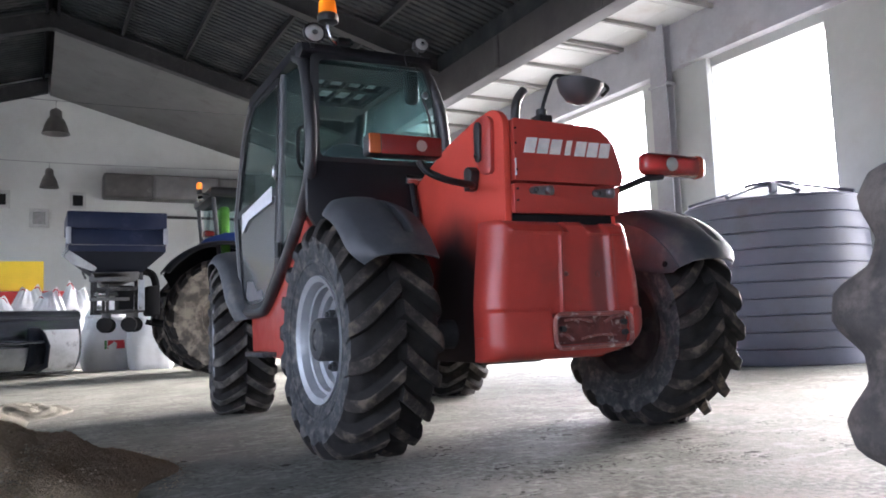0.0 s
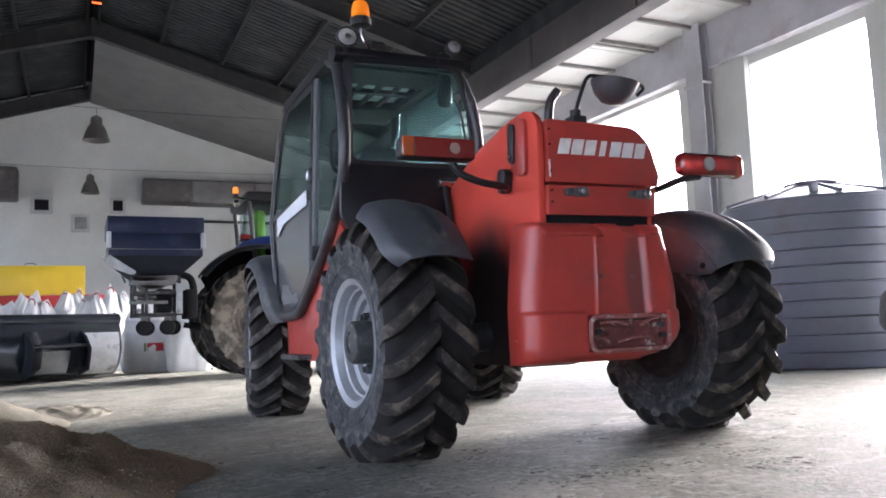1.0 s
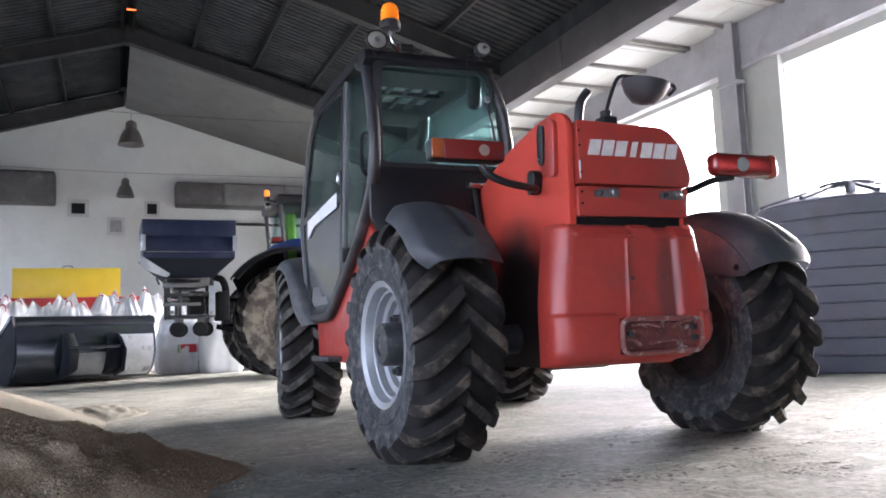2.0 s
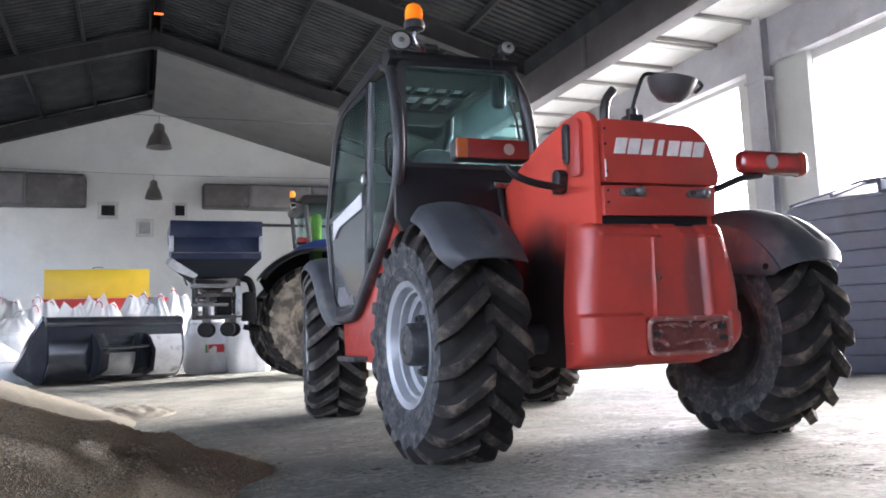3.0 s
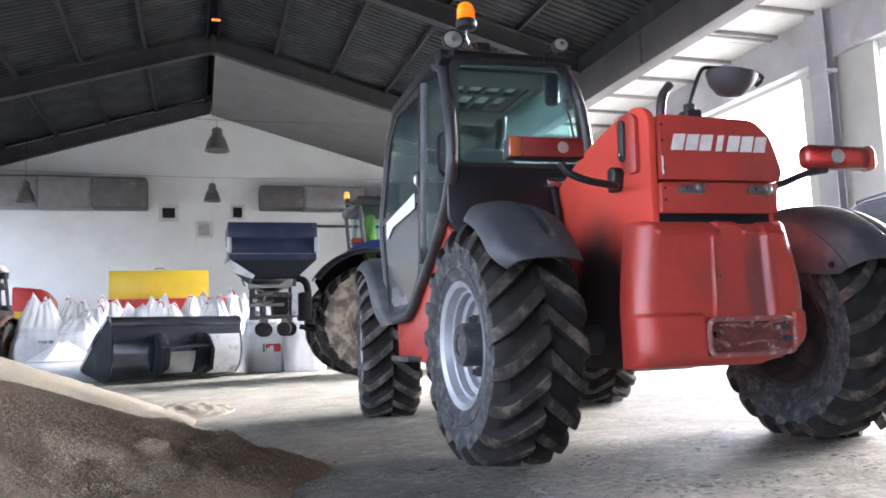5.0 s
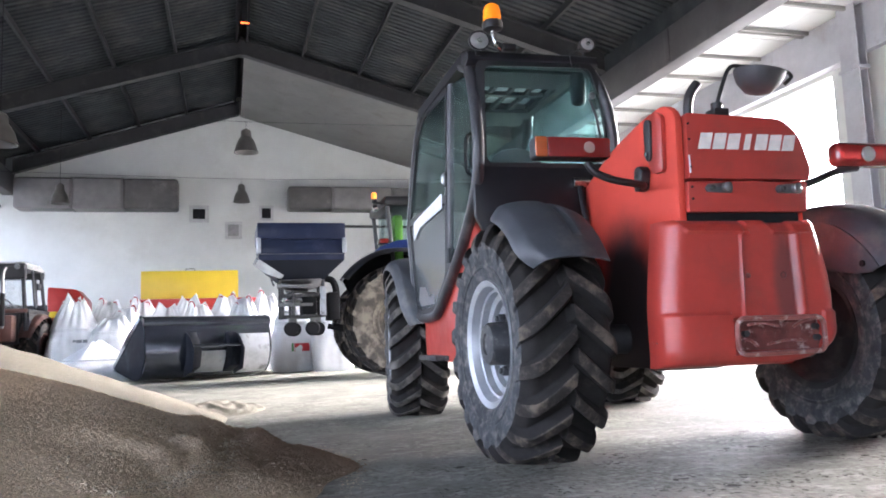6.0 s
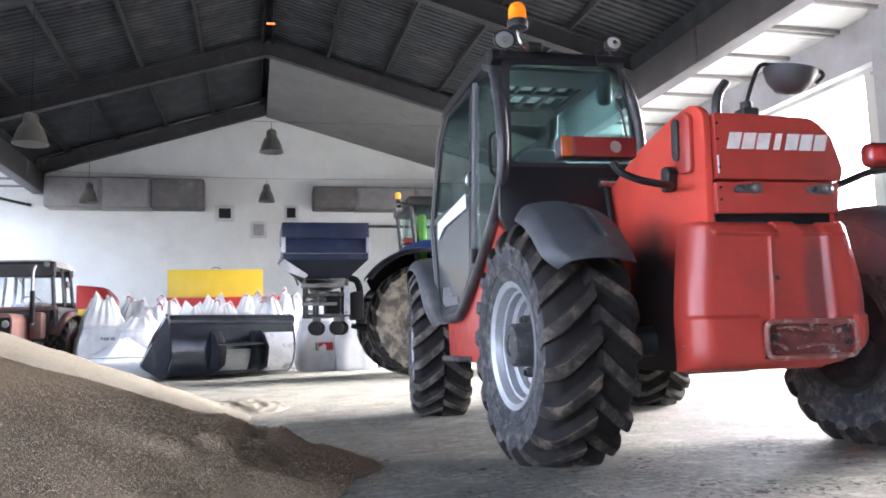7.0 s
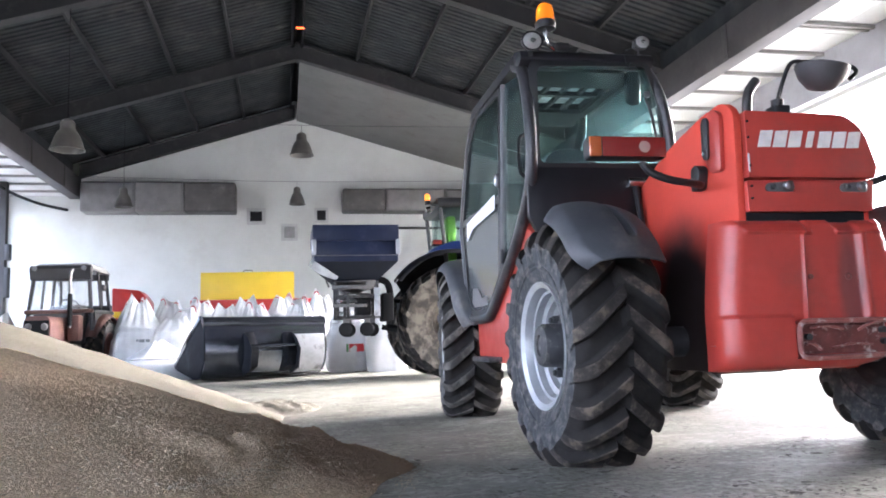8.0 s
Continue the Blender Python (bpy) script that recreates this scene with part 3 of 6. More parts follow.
def rim_mesh(rim_r=0.330, half=0.24, s=-1):
    """A dished wheel with rings stepped towards its middle; its outer side faces s along x."""
    o = s * half
    prof = [(rim_r - 0.02, o * 0.86), (rim_r + 0.012, o * 0.92), (rim_r + 0.014, o * 0.86), (rim_r - 0.008, o * 0.84), (rim_r - 0.025, o * 0.70), (rim_r - 0.05, o * 0.66), (rim_r - 0.055, o * 0.5),
            (rim_r - 0.085, o * 0.46), (rim_r - 0.09, o * 0.32), (rim_r - 0.12, o * 0.28), (rim_r - 0.125, o * 0.16), (0.14, o * 0.12), (0.05, o * 0.12), (0.05, o * 0.05), (rim_r - 0.1, o * 0.05), (rim_r - 0.03, -o * 0.6), (rim_r + 0.012, -o * 0.9), (rim_r - 0.02, -o * 0.86), (rim_r - 0.045, -o * 0.5), (rim_r - 0.05, o * 0.55)]
    return lathe(prof, "x", 56, closed=True)


def hub_mesh(s=-1, half=0.24):
    """The planetary hub, a stepped drum out of the wheel's middle."""
    prof = [(0.0, s * 0.05), (0.145, s * 0.05), (0.145, s * 0.09), (0.118, s * 0.10), (0.115, s * 0.205), (0.105, s * 0.222), (0.06, s * 0.225), (0.055, s * 0.215), (0.0, s * 0.215)]
    return lathe(prof, "x", 28)


DUSTYTREAD = material("dusty_tread_rubber", (0.060, 0.055, 0.050), rough=0.9, vary=0.4, scale=9, spec=0.2, stain=(0.15, 0.135, 0.118), stain_scale=7, stain_at=(0.40, 0.66), bump=0.3, bump_scale=60)
tyre_me = tyre_mesh([RUBBER, SIDEWALL, GROOVE_SHADE])
front_tyre_me = tyre_mesh([DUSTYTREAD, SIDEWALL, GROOVE_SHADE])
for sx in (-1, 1):
    # right-hand rims, seen from inside, get the copy with shade in its colour
    rim_me = finish("wheel", rim_mesh(s=sx), RIM if sx < 0 else DARK_RIM, 30)
    hub_me = finish("hub", hub_mesh(sx), HUBPAINT, 30)
    nut_bm = bmesh.new()
    cyl((sx * 0.03, 0, 0), (sx * 0.115, 0, 0), 0.027, 10, nut_bm, w=0.006)
    cyl((sx * 0.115, 0, 0), (sx * 0.13, 0, 0), 0.016, 8, nut_bm)
    nut_me = finish("wheel_nut", nut_bm, HUBPAINT, 30)
    for y, steer in ((0.05, 2.0), (2.9, -8.0)):
        wheel = new("wheel", rim_me)
        wheel.parent = machine
        wheel.matrix_local = pose(-0.985 if sx < 0 else 1.04, y if sx < 0 or y > 1 else 0.02, 0.622, 0, 0, steer)
        tyre = new("tyre", tyre_me if y < 1 else front_tyre_me)
        tyre.parent = wheel
        if sx < 0 and y < 1:
            tyre.matrix_local = pose(0, 0, 0, 15.0, 0, 0)
        hub = new("hub", hub_me)
        hub.parent = wheel
        for k in range(6):
            a = 2 * math.pi * k / 6 + 0.95
            nut = new("wheel_nut", nut_me)
            nut.parent = wheel
            nut.location = (0, 0.165 * math.cos(a), 0.165 * math.sin(a))

# chassis and axles
bm = box(-0.36, 0.36, -0.45, 3.25, 0.50, 0.82, 0.02)
box(-0.62, 0.62, 2.95, 3.4, 0.55, 0.95, 0.03, bm=bm)
part("chassis", bm, DARK, machine, "black chassis rails")
for y in (0.05, 2.9):
    bm = cyl((-0.85, y, 0.62), (0.91, y, 0.62), 0.085, 14)
    cyl((-0.2, y, 0.6), (0.2, y, 0.6), 0.17, 16, bm)
    for s in (-1, 1):
        box(s * 0.72 - 0.07, s * 0.72 + 0.07, y - 0.12, y + 0.12, 0.47, 0.8, 0.03, bm=bm)
    part("axle", bm, HUBPAINT, machine, "dirty black axle")

# rear counterweight: rounded casting with two raised ribs and a sunken place
def smooth_step(v):
    v = min(max(v, 0.0), 1.0)
    return v * v * (3 - 2 * v)


def counterweight_mesh():
    bm = bmesh.new()
    nx, nz = 120, 96
    x0, x1 = -0.53, 0.47
    grid = []
    for j in range(nz + 1):
        v = j / nz
        z0 = 0.475
        row = []
        for i in range(nx + 1):
            u = i / nx
            wide = 1.0 - (0.10 if u < 0.5 else 0.10 + 0.07 * v) * max(0.0, (v - 0.37) / 0.63) ** 1.3
            x = (x0 + x1) / 2 + (u - 0.5) * (x1 - x0) * wide
            low = 0.475 + 0.11 * max(0.0, (u - 0.62) / 0.38) ** 2.2
            z = low + v * (1.195 - low)
            e = min(u, 1 - u) * (x1 - x0)
            y = -0.655
            r = 0.11
            if e < r:
                y += r - math.sqrt(max(r * r - (r - e) ** 2, 0))
            zb = z - low
            if zb < 0.09:
                y += 0.09 - math.sqrt(max(0.0081 - (0.09 - zb) ** 2, 0))
            zt = 1.195 - z
            if zt < 0.02:
                y += (0.02 - zt) * 0.9
            # lower belt stands proud beside the sunken place
            if x < -0.18 or x > 0.35 or z < 0.535:
                y -= 0.020 * smooth_step((0.742 - z) / 0.02)
            # sunken middle panel between a ridge and a swollen flank
            mid = smooth_step((x + 0.088 - 0.03 * (z - 0.9)) / 0.012) * smooth_step((0.232 - x - 0.03 * (z - 0.9)) / 0.03) * smooth_step((z - 0.70) / 0.02)
            y += mid * (0.012 + 0.025 * max(0.0, x + 0.09))
            d = abs(x + 0.094 - 0.03 * (z - 0.9))
            if 0.70 < z < 1.13:
                y -= 0.010 * smooth_step(1 - d / 0.016)
            d = abs(x - 0.245 + 0.03 * (z - 0.9))
            if 0.72 < z < 1.13:
                y -= 0.008 * smooth_step(1 - d / 0.024)
            # two sloping lips along the top edge, with a channel between them
            for a, b in ((-0.41, -0.035), (0.085, 0.33)):
                k = 0.5 * (z - 1.16)
                lip = smooth_step((x - a + k) / 0.014) * smooth_step((b - k - x) / 0.014)
                y += lip * (0.85 * max(0.0, z - 1.137) - 0.016 * smooth_step((z - 1.122) / 0.010))
            # sunken place low down
            y += 0.04 * smooth_step((x + 0.165) / 0.02) * smooth_step((0.345 - x) / 0.02) * smooth_step((z - 0.535) / 0.02) * smooth_step((0.712 - z) / 0.02)
            # dents
            y += 0.004 * noise.noise((x * 5, z * 5, 2.0)) + 0.0015 * noise.noise((x * 22, z * 22, 7.0))
            row.append(bm.verts.new((x, y, z)))
        grid.append(row)
    for j in range(nz):
        for i in range(nx):
            bm.faces.new((grid[j][i], grid[j][i + 1], grid[j + 1][i + 1], grid[j + 1][i]))
    # sides, top and back
    back = -0.48
    edge = [grid[0][i] for i in range(nx + 1)] + [grid[j][nx] for j in range(1, nz + 1)] + [grid[nz][i] for i in range(nx - 1, -1, -1)] + [grid[j][0] for j in range(nz - 1, 0, -1)]
    rear = [bm.verts.new((v.co.x, back, v.co.z + (0.03 if v.co.z < 0.6 else 0))) for v in edge]
    n = len(edge)
    for i in range(n):
        bm.faces.new((edge[i], edge[(i + 1) % n], rear[(i + 1) % n], rear[i]))
    bm.faces.new(rear)
    return bm


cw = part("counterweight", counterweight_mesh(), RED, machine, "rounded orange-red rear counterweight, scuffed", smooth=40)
# battered insert in the sunken place
bm = bmesh.new()
n = 26
g = [[bm.verts.new((-0.145 + 0.465 * i / n, -0.648 + 0.016 * noise.fractal((i * 0.33, j * 0.5, 3.0), 1.0, 2.0, 3), 0.548 + 0.145 * j / 10)) for i in range(n + 1)] for j in range(11)]
for j in range(10):
    for i in range(n):
        bm.faces.new((g[j][i], g[j][i + 1], g[j + 1][i + 1], g[j + 1][i]))
part("recess", bm, SCUFFED, cw, "battered recess with scratched paint")
loop = rounded([(-0.165, 0.53), (0.345, 0.535), (0.345, 0.70), (-0.165, 0.705)], 0.05)
part("recess_frame", tube([(x, -0.682 + 0.02 * max(0.0, (x - 0.2) / 0.15) ** 2, z) for x, z in loop], 0.013, 8, closed=True), SCRAPED, cw, "scratched rounded frame")
for a, b, r in (((-0.10, -0.675, 0.672), (0.06, -0.685, 0.662), 0.012), ((0.0, -0.68, 0.575), (0.22, -0.675, 0.585), 0.011), ((0.15, -0.678, 0.655), (0.27, -0.67, 0.69), 0.014), ((-0.13, -0.672, 0.60), (-0.06, -0.68, 0.57), 0.014)):
    part("torn_holder", tube(smoothed([a, ((a[0] + b[0]) / 2, a[1] - 0.008, (a[2] + b[2]) / 2 + 0.012), b], 4), r, 6, flat=0.6), SCRAPED, cw, "torn metal remains of a holder")
for x, z in ((-0.115, 0.63), (0.29, 0.60), (0.285, 0.655)):
    part("bolt", cyl((x, -0.66, z), (x, -0.685, z), 0.016, 10), HUBPAINT, cw)
for x, y, r in ((0.153, -0.632, 0.020), (-0.056, -0.645, 0.013)):
    bm = lathe([(0.0, y + 0.01), (r, y + 0.01), (r, y - 0.004), (r * 0.8, y - 0.007), (r * 0.45, y - 0.007), (r * 0.4, y - 0.001), (0.0, y - 0.001)], "y", 16)
    part("bolt", bm, SCUFFED, cw, "scratched recessed bolt").location = (x, 0, 0.916)

# boom support: left plate, right plate, rear hood
plate = rounded([(-0.60, 1.16), (-0.62, 1.74), (-0.52, 1.81), (-0.30, 1.79), (0.02, 1.725), (0.30, 1.63), (0.60, 1.50), (0.55, 1.30), (0.48, 0.7), (0.3, 0.46), (-0.48, 0.46)], [0.02, 0.06, 0.06, 0.05, 0.1, 0.1, 0.05, 0.1, 0.1, 0.1, 0.1])
part("side_plate", prism(plate, "x", -0.385, -0.345, 0.008), BLOTTED_RED, machine, "bright orange-red side plate with a soft black blot over the wheel")
part("side_plate", prism([(y, min(z, 1.60 - 0.1 * max(y, 0))) for y, z in plate], "x", 0.30, 0.325), BLOTTED_RED, machine)
bezel = rounded([(-0.515, 1.46), (-0.53, 1.75), (-0.46, 1.79), (-0.40, 1.77), (-0.36, 1.56), (-0.41, 1.47)], 0.03)
bz = part("lamp_bezel", prism(bezel, "x", -0.41, -0.385, 0.01), RED, machine)
part("reflector_slot", prism(rounded([(-0.425, 1.55), (-0.44, 1.745), (-0.40, 1.765), (-0.375, 1.74), (-0.37, 1.56), (-0.40, 1.535)], 0.02), "x", -0.425, -0.411, 0.004), BLACK, bz, "black oblong recess with a bolt")
part("bolt", cyl((-0.42, -0.40, 1.575), (-0.436, -0.40, 1.575), 0.012, 8), CHROME, bz)

hood = rounded([(-0.335, 1.405), (0.355, 1.405), (0.375, 1.46), (0.318, 1.64), (0.22, 1.725), (-0.335, 1.735)], [0.008, 0.01, 0.02, 0.05, 0.05, 0.015])
hd = part("rear_hood", prism(hood, "y", -0.635, -0.25, 0.012), RED, machine, "faded red rear hood with worn pale marks")
# seven plain slanted marks
for k in range(7):
    w = 0.565 / 7
    x = -0.275 + k * w
    g_ = 0.006 if k not in (3,) else 0.022
    bm = prism([(x + g_ - 0.009, 1.553), (x + w - g_ - 0.009, 1.555), (x + w - g_ + 0.014, 1.638), (x + g_ + 0.014, 1.635)], "y", -0.6375, -0.634)
    part("pale_mark", bm, LOGO, hd)
part("lower_panel", prism(rounded([(-0.345, 1.235), (0.33, 1.24), (0.345, 1.395), (-0.345, 1.39)], 0.012), "y", -0.632, -0.3, 0.01), RED, machine, "faded red panel with two locks")
# black box added where only shade shows under the panel
part("gap_shade_filler", box(-0.34, 0.32, -0.60, -0.2, 1.17, 1.25), DARK, machine, "black filler standing in for the shaded gap over the counterweight")
for x in (-0.14, 0.265):
    lock = part("lock", prism(rounded([(x - 0.105, 1.335), (x - 0.115, 1.355), (x - 0.10, 1.375), (x + 0.035, 1.388), (x + 0.045, 1.36), (x + 0.035, 1.332)], 0.012), "y", -0.640, -0.630, 0.003), LOCKMETAL, machine, "dull metal hood lock")
    part("knob", lathe([(0.0, -0.668), (0.012, -0.667), (0.021, -0.660), (0.024, -0.645), (0.024, -0.636), (0.0, -0.636)], "y", 18), LOCKMETAL, lock).location = (x, 0, 1.36)
    part("catch", lathe([(0.0, -0.655), (0.010, -0.654), (0.014, -0.645), (0.014, -0.636), (0.0, -0.636)], "y", 14), HUBPAINT, lock).location = (x - 0.075, 0, 1.356)
part("edge_strip", box(-0.333, -0.326, -0.640, -0.635, 1.43, 1.52), WHITE_STRIPE, hd)
for z in (1.30, 1.36, 1.46, 1.60, 1.68):
    part("rivet", cyl((-0.325, -0.630, z), (-0.325, -0.642, z), 0.006, 8), DARK, machine)

# boom between the plates, down to the front
bm = prism([(-0.35, 1.40), (-0.35, 1.68), (0.2, 1.60), (3.5, 1.10), (3.5, 0.84), (0.2, 1.32)], "x", -0.10, 0.22, 0.01)
part("boom", bm, RED, machine, "orange-red telescopic boom")
bm = box(-0.35, 0.45, 3.45, 3.75, 0.35, 1.15, 0.03)
part("boom_head", bm, DARK, machine)
part("engine_cover", box(0.42, 1.05, 0.75, 2.3, 0.75, 1.32, 0.06), RED, machine, "orange-red engine cover")
part("inner_wheel_arch", box(-0.72, -0.40, 0.42, 0.60, 0.66, 1.30, 0.03), DARK, machine)

# sill panel under the cab
sill = rounded([(2.15, 0.92), (1.60, 0.94), (1.10, 1.20), (0.74, 1.40), (0.58, 1.30), (0.69, 0.97), (0.76, 0.62), (0.84, 0.49), (1.42, 0.49), (2.12, 0.52)], 0.03)
part("sill_panel", prism(sill, "x", -1.06, -0.98, 0.01), RED, machine, "orange-red panel under the cab")
part("step", box(-1.16, -0.98, 1.42, 1.95, 0.50, 0.535, 0.006), HUBPAINT, machine, "bare metal cab step")


# mudguards
def mudguard_mesh(s, cy=0.05, cz=0.622, a0=84, a1=152, xo=1.235, xi=0.80, r0=0.70, r1=0.80, slot=True, channel=(0.24, 0.37), roll=0.0):
    """A curved mudguard over a tyre, with a turned-down rim and a sunk channel along it."""
    bm = bmesh.new()
    na, nx, th = 40, 44, 0.012
    outer, inner = [], []
    for i in range(na + 1):
        u = i / na
        a = radians(a0 + (a1 - a0) * u)
        r = r0 + (r1 - r0) * u
        ro, ri = [], []
        for j in range(nx + 1):
            v = j / nx
            cut = 0.16 * (1 - min(u / 0.45, 1.0)) ** 1.6 + 0.07 * max(0.0, (u - 0.8) / 0.2) ** 3
            x = xi + (xo - cut - xi) * v
            crown = 0.045 * (1 - (2 * v - 1) ** 2)
            lip = -0.05 * max(0, (v - 0.86) / 0.14) ** 2
            rr = r + crown + lip - roll * max(0.0, 1 - v / 0.22) ** 2
            if slot:
                rr -= 0.052 * smooth_step((u - 0.22) / 0.06) * smooth_step((0.86 - u) / 0.06) * smooth_step((v - channel[0]) / 0.05) * smooth_step((channel[1] - v) / 0.05)
            ro.append(bm.verts.new((s * x, cy + rr * math.cos(a), cz + rr * math.sin(a))))
            rr -= th
            ri.append(bm.verts.new((s * x, cy + rr * math.cos(a), cz + rr * math.sin(a))))
        outer.append(ro)
        inner.append(ri)
    for i in range(na):
        for j in range(nx):
            bm.faces.new((outer[i][j], outer[i][j + 1], outer[i + 1][j + 1], outer[i + 1][j]))
            bm.faces.new((inner[i][j], inner[i + 1][j], inner[i + 1][j + 1], inner[i][j + 1]))
    for i in range(na):
        bm.faces.new((outer[i][0], outer[i + 1][0], inner[i + 1][0], inner[i][0]))
        bm.faces.new((outer[i][nx], inner[i][nx], inner[i + 1][nx], outer[i + 1][nx]))
    for j in range(nx):
        bm.faces.new((outer[0][j], inner[0][j], inner[0][j + 1], outer[0][j + 1]))
        bm.faces.new((outer[na][j], outer[na][j + 1], inner[na][j + 1], inner[na][j]))
    return bm


for s in (-1, 1):
    guard = part("mudguard", mudguard_mesh(s, a1=152 if s < 0 else 153, xi=0.80 if s < 0 else 0.775, xo=1.235 if s < 0 else 1.25, r1=0.80 if s < 0 else 0.79, channel=(0.24, 0.37) if s < 0 else (0.58, 0.72), roll=0.0 if s < 0 else 0.06), FENDER, machine, "dark grey plastic mudguard with a sunk channel")
    if s > 0:
        arc = [(radians(80 + 73 * i / 14), 0.642 + 0.09 * i / 14) for i in range(15)]
        rim_line = [(0.05 + r * math.cos(a), 0.622 + r * math.sin(a)) for a, r in arc]
        low_line = [(0.05 + (r - 0.06 - 0.22 * math.sin(math.pi * i / 14) ** 0.6) * math.cos(a), 0.622 + (r - 0.06 - 0.22 * math.sin(math.pi * i / 14) ** 0.6) * math.sin(a)) for i, (a, r) in enumerate(arc)][::-1]
        part("inner_skirt", prism(rim_line + low_line, "x", 0.763, 0.777, 0.003), FENDER, guard, "dark inner skirt of the mudguard")
    part("bracket", box(min(s * 0.45, s * 0.82), max(s * 0.45, s * 0.82), 0.14, 0.18, 1.10, 1.14, 0.01), DARK, guard)
    part("mudguard", mudguard_mesh(s, cy=2.9, a0=20, a1=168, r0=0.70, r1=0.735, slot=False), FENDER, machine)
part("bolt", cyl((0.764, -0.50, 0.98), (0.754, -0.50, 0.98), 0.018, 8), DARK, machine)

# ---- cab ----
def bar(points, r, name="cab_post", mat=None, flat=1.0, label=""):
    return part(name, tube(smoothed(points, 5), r, 12, flat=flat), mat or POSTGREY, machine, label)


POSTGREY = material("worn_grey_cab_post", (0.034, 0.032, 0.035), rough=0.42, vary=0.35, scale=5, stain=(0.075, 0.07, 0.068), stain_scale=4, stain_at=(0.5, 0.7))
XC = -1.085
bar([(XC, 0.70, 2.405), (XC, 0.56, 2.33), (XC, 0.49, 2.18), (XC, 0.44, 1.95), (XC, 0.435, 1.77), (XC, 0.50, 1.57), (XC, 0.70, 1.375), (XC, 1.05, 1.14), (XC, 1.53, 0.875), (XC, 1.72, 0.825), (XC, 2.08, 0.825), (XC, 2.26, 0.88), (XC, 2.30, 1.02), (XC, 2.46, 1.60)], 0.038, label="thick curved black rear post of the cab")
bar([(XC, 2.46, 1.60), (XC, 2.28, 1.95), (XC, 2.08, 2.26), (XC, 1.80, 2.43)], 0.035)
bar([(XC, 1.0, 2.42), (XC, 1.10, 1.72), (XC, 1.19, 1.05)], 0.026)
bar([(-0.30, 0.62, 2.40), (-0.265, 0.52, 2.33), (-0.215, 0.45, 2.12), (-0.185, 0.44, 1.92), (-0.165, 0.46, 1.72)], 0.036)
bar([(-0.2, 0.46, 1.75), (-0.2, 0.6, 1.4), (-0.2, 1.2, 1.0)], 0.036)
bar([(-0.28, 1.66, 2.41), (-0.235, 1.82, 2.25), (-0.21, 2.12, 1.95), (-0.2, 2.42, 1.6), (-0.2, 2.3, 1.0)], 0.042, mat=CABBLACK)
# roof with a barred window
bm = bmesh.new()
for x0, x1, y0, y1 in ((-1.12, -0.90, 0.60, 1.86), (-0.36, -0.25, 0.60, 1.86), (-0.90, -0.36, 0.60, 0.94), (-0.90, -0.36, 1.50, 1.86)):
    box(x0, x1, y0, y1, 2.385, 2.455, bm=bm)
prism(rounded([(0.455, 2.375), (0.47, 2.43), (0.62, 2.465), (0.62, 2.385), (0.52, 2.34)], 0.02), "x", -1.12, -0.245, 0.012, bm=bm)
prism(rounded([(1.86, 2.455), (1.98, 2.42), (1.95, 2.37), (1.86, 2.385)], 0.02), "x", -1.11, -0.25, 0.01, bm=bm)
rf = part("roof", bm, CABBLACK, machine, "black cab roof with a barred window")
bm = bmesh.new()
for x in (-0.765, -0.63, -0.495):
    box(x - 0.013, x + 0.013, 0.94, 1.50, 2.37, 2.40, bm=bm)
box(-0.90, -0.36, 1.125, 1.175, 2.365, 2.395, bm=bm)
part("roof_guard", bm, CABBLACK, rf)
HEADLINER = material("grey_headliner", (0.032, 0.034, 0.034), rough=0.8, vary=0.25, scale=6)
bm = bmesh.new()
for x0, x1, y0, y1 in ((-1.05, -0.92, 0.62, 1.84), (-0.34, -0.28, 0.62, 1.84), (-0.92, -0.34, 0.62, 0.93), (-0.92, -0.34, 1.51, 1.84)):
    box(x0, x1, y0, y1, 2.355, 2.378, bm=bm)
part("headliner", bm, HEADLINER, rf, "grey headliner")
part("dashboard", prism(rounded([(1.86, 1.10), (1.80, 1.52), (1.90, 1.66), (2.20, 1.60), (2.24, 1.10)], 0.04), "x", -0.98, -0.34, 0.02), HEADLINER, machine, "grey dashboard in the cab")
pane = part("roof_pane", box(-0.90, -0.36, 0.94, 1.50, 2.425, 2.432), glass_material("dusty_roof_glass", (0.8, 0.85, 0.85), gloss=0.0, film=0.6, film_color=(0.85, 0.86, 0.85)), rf, "dusty roof window")
pane.visible_shadow = False
# rear wall of the cab below its window, and glass
part("rear_panel", prism(rounded([(-1.11, 1.38), (-1.11, 1.695), (-0.18, 1.695), (-0.18, 1.0), (-0.9, 1.0)], 0.02), "y", 0.455, 0.50, 0.008), CABBLACK, machine, "black lower rear panel of the cab")
fr_out = rounded([(-1.085, 1.69), (-1.075, 2.36), (-0.285, 2.375), (-0.21, 2.10), (-0.175, 1.69)], 0.05)
fr_in = rounded([(-1.030, 1.715), (-1.022, 2.325), (-0.315, 2.345), (-0.245, 2.10), (-0.21, 1.72)], 0.05)
bm = bmesh.new()
va = [bm.verts.new((x, 0.452, z)) for x, z in fr_out]
vb = [bm.verts.new((x, 0.444, z)) for x, z in fr_in]
vc = [bm.verts.new((x, 0.475, z)) for x, z in fr_in]
k = len(va)
for i in range(k):
    bm.faces.new((va[i], va[(i + 1) % k], vb[(i + 1) % k], vb[i]))
    bm.faces.new((vb[i], vb[(i + 1) % k], vc[(i + 1) % k], vc[i]))
rw = part("rear_window", bm, BLACK, machine, "green-tinted rear cab window in a black frame")
pane = part("pane", prism(fr_in, "y", 0.458, 0.464), GLASS, rw)
pane.visible_shadow = False
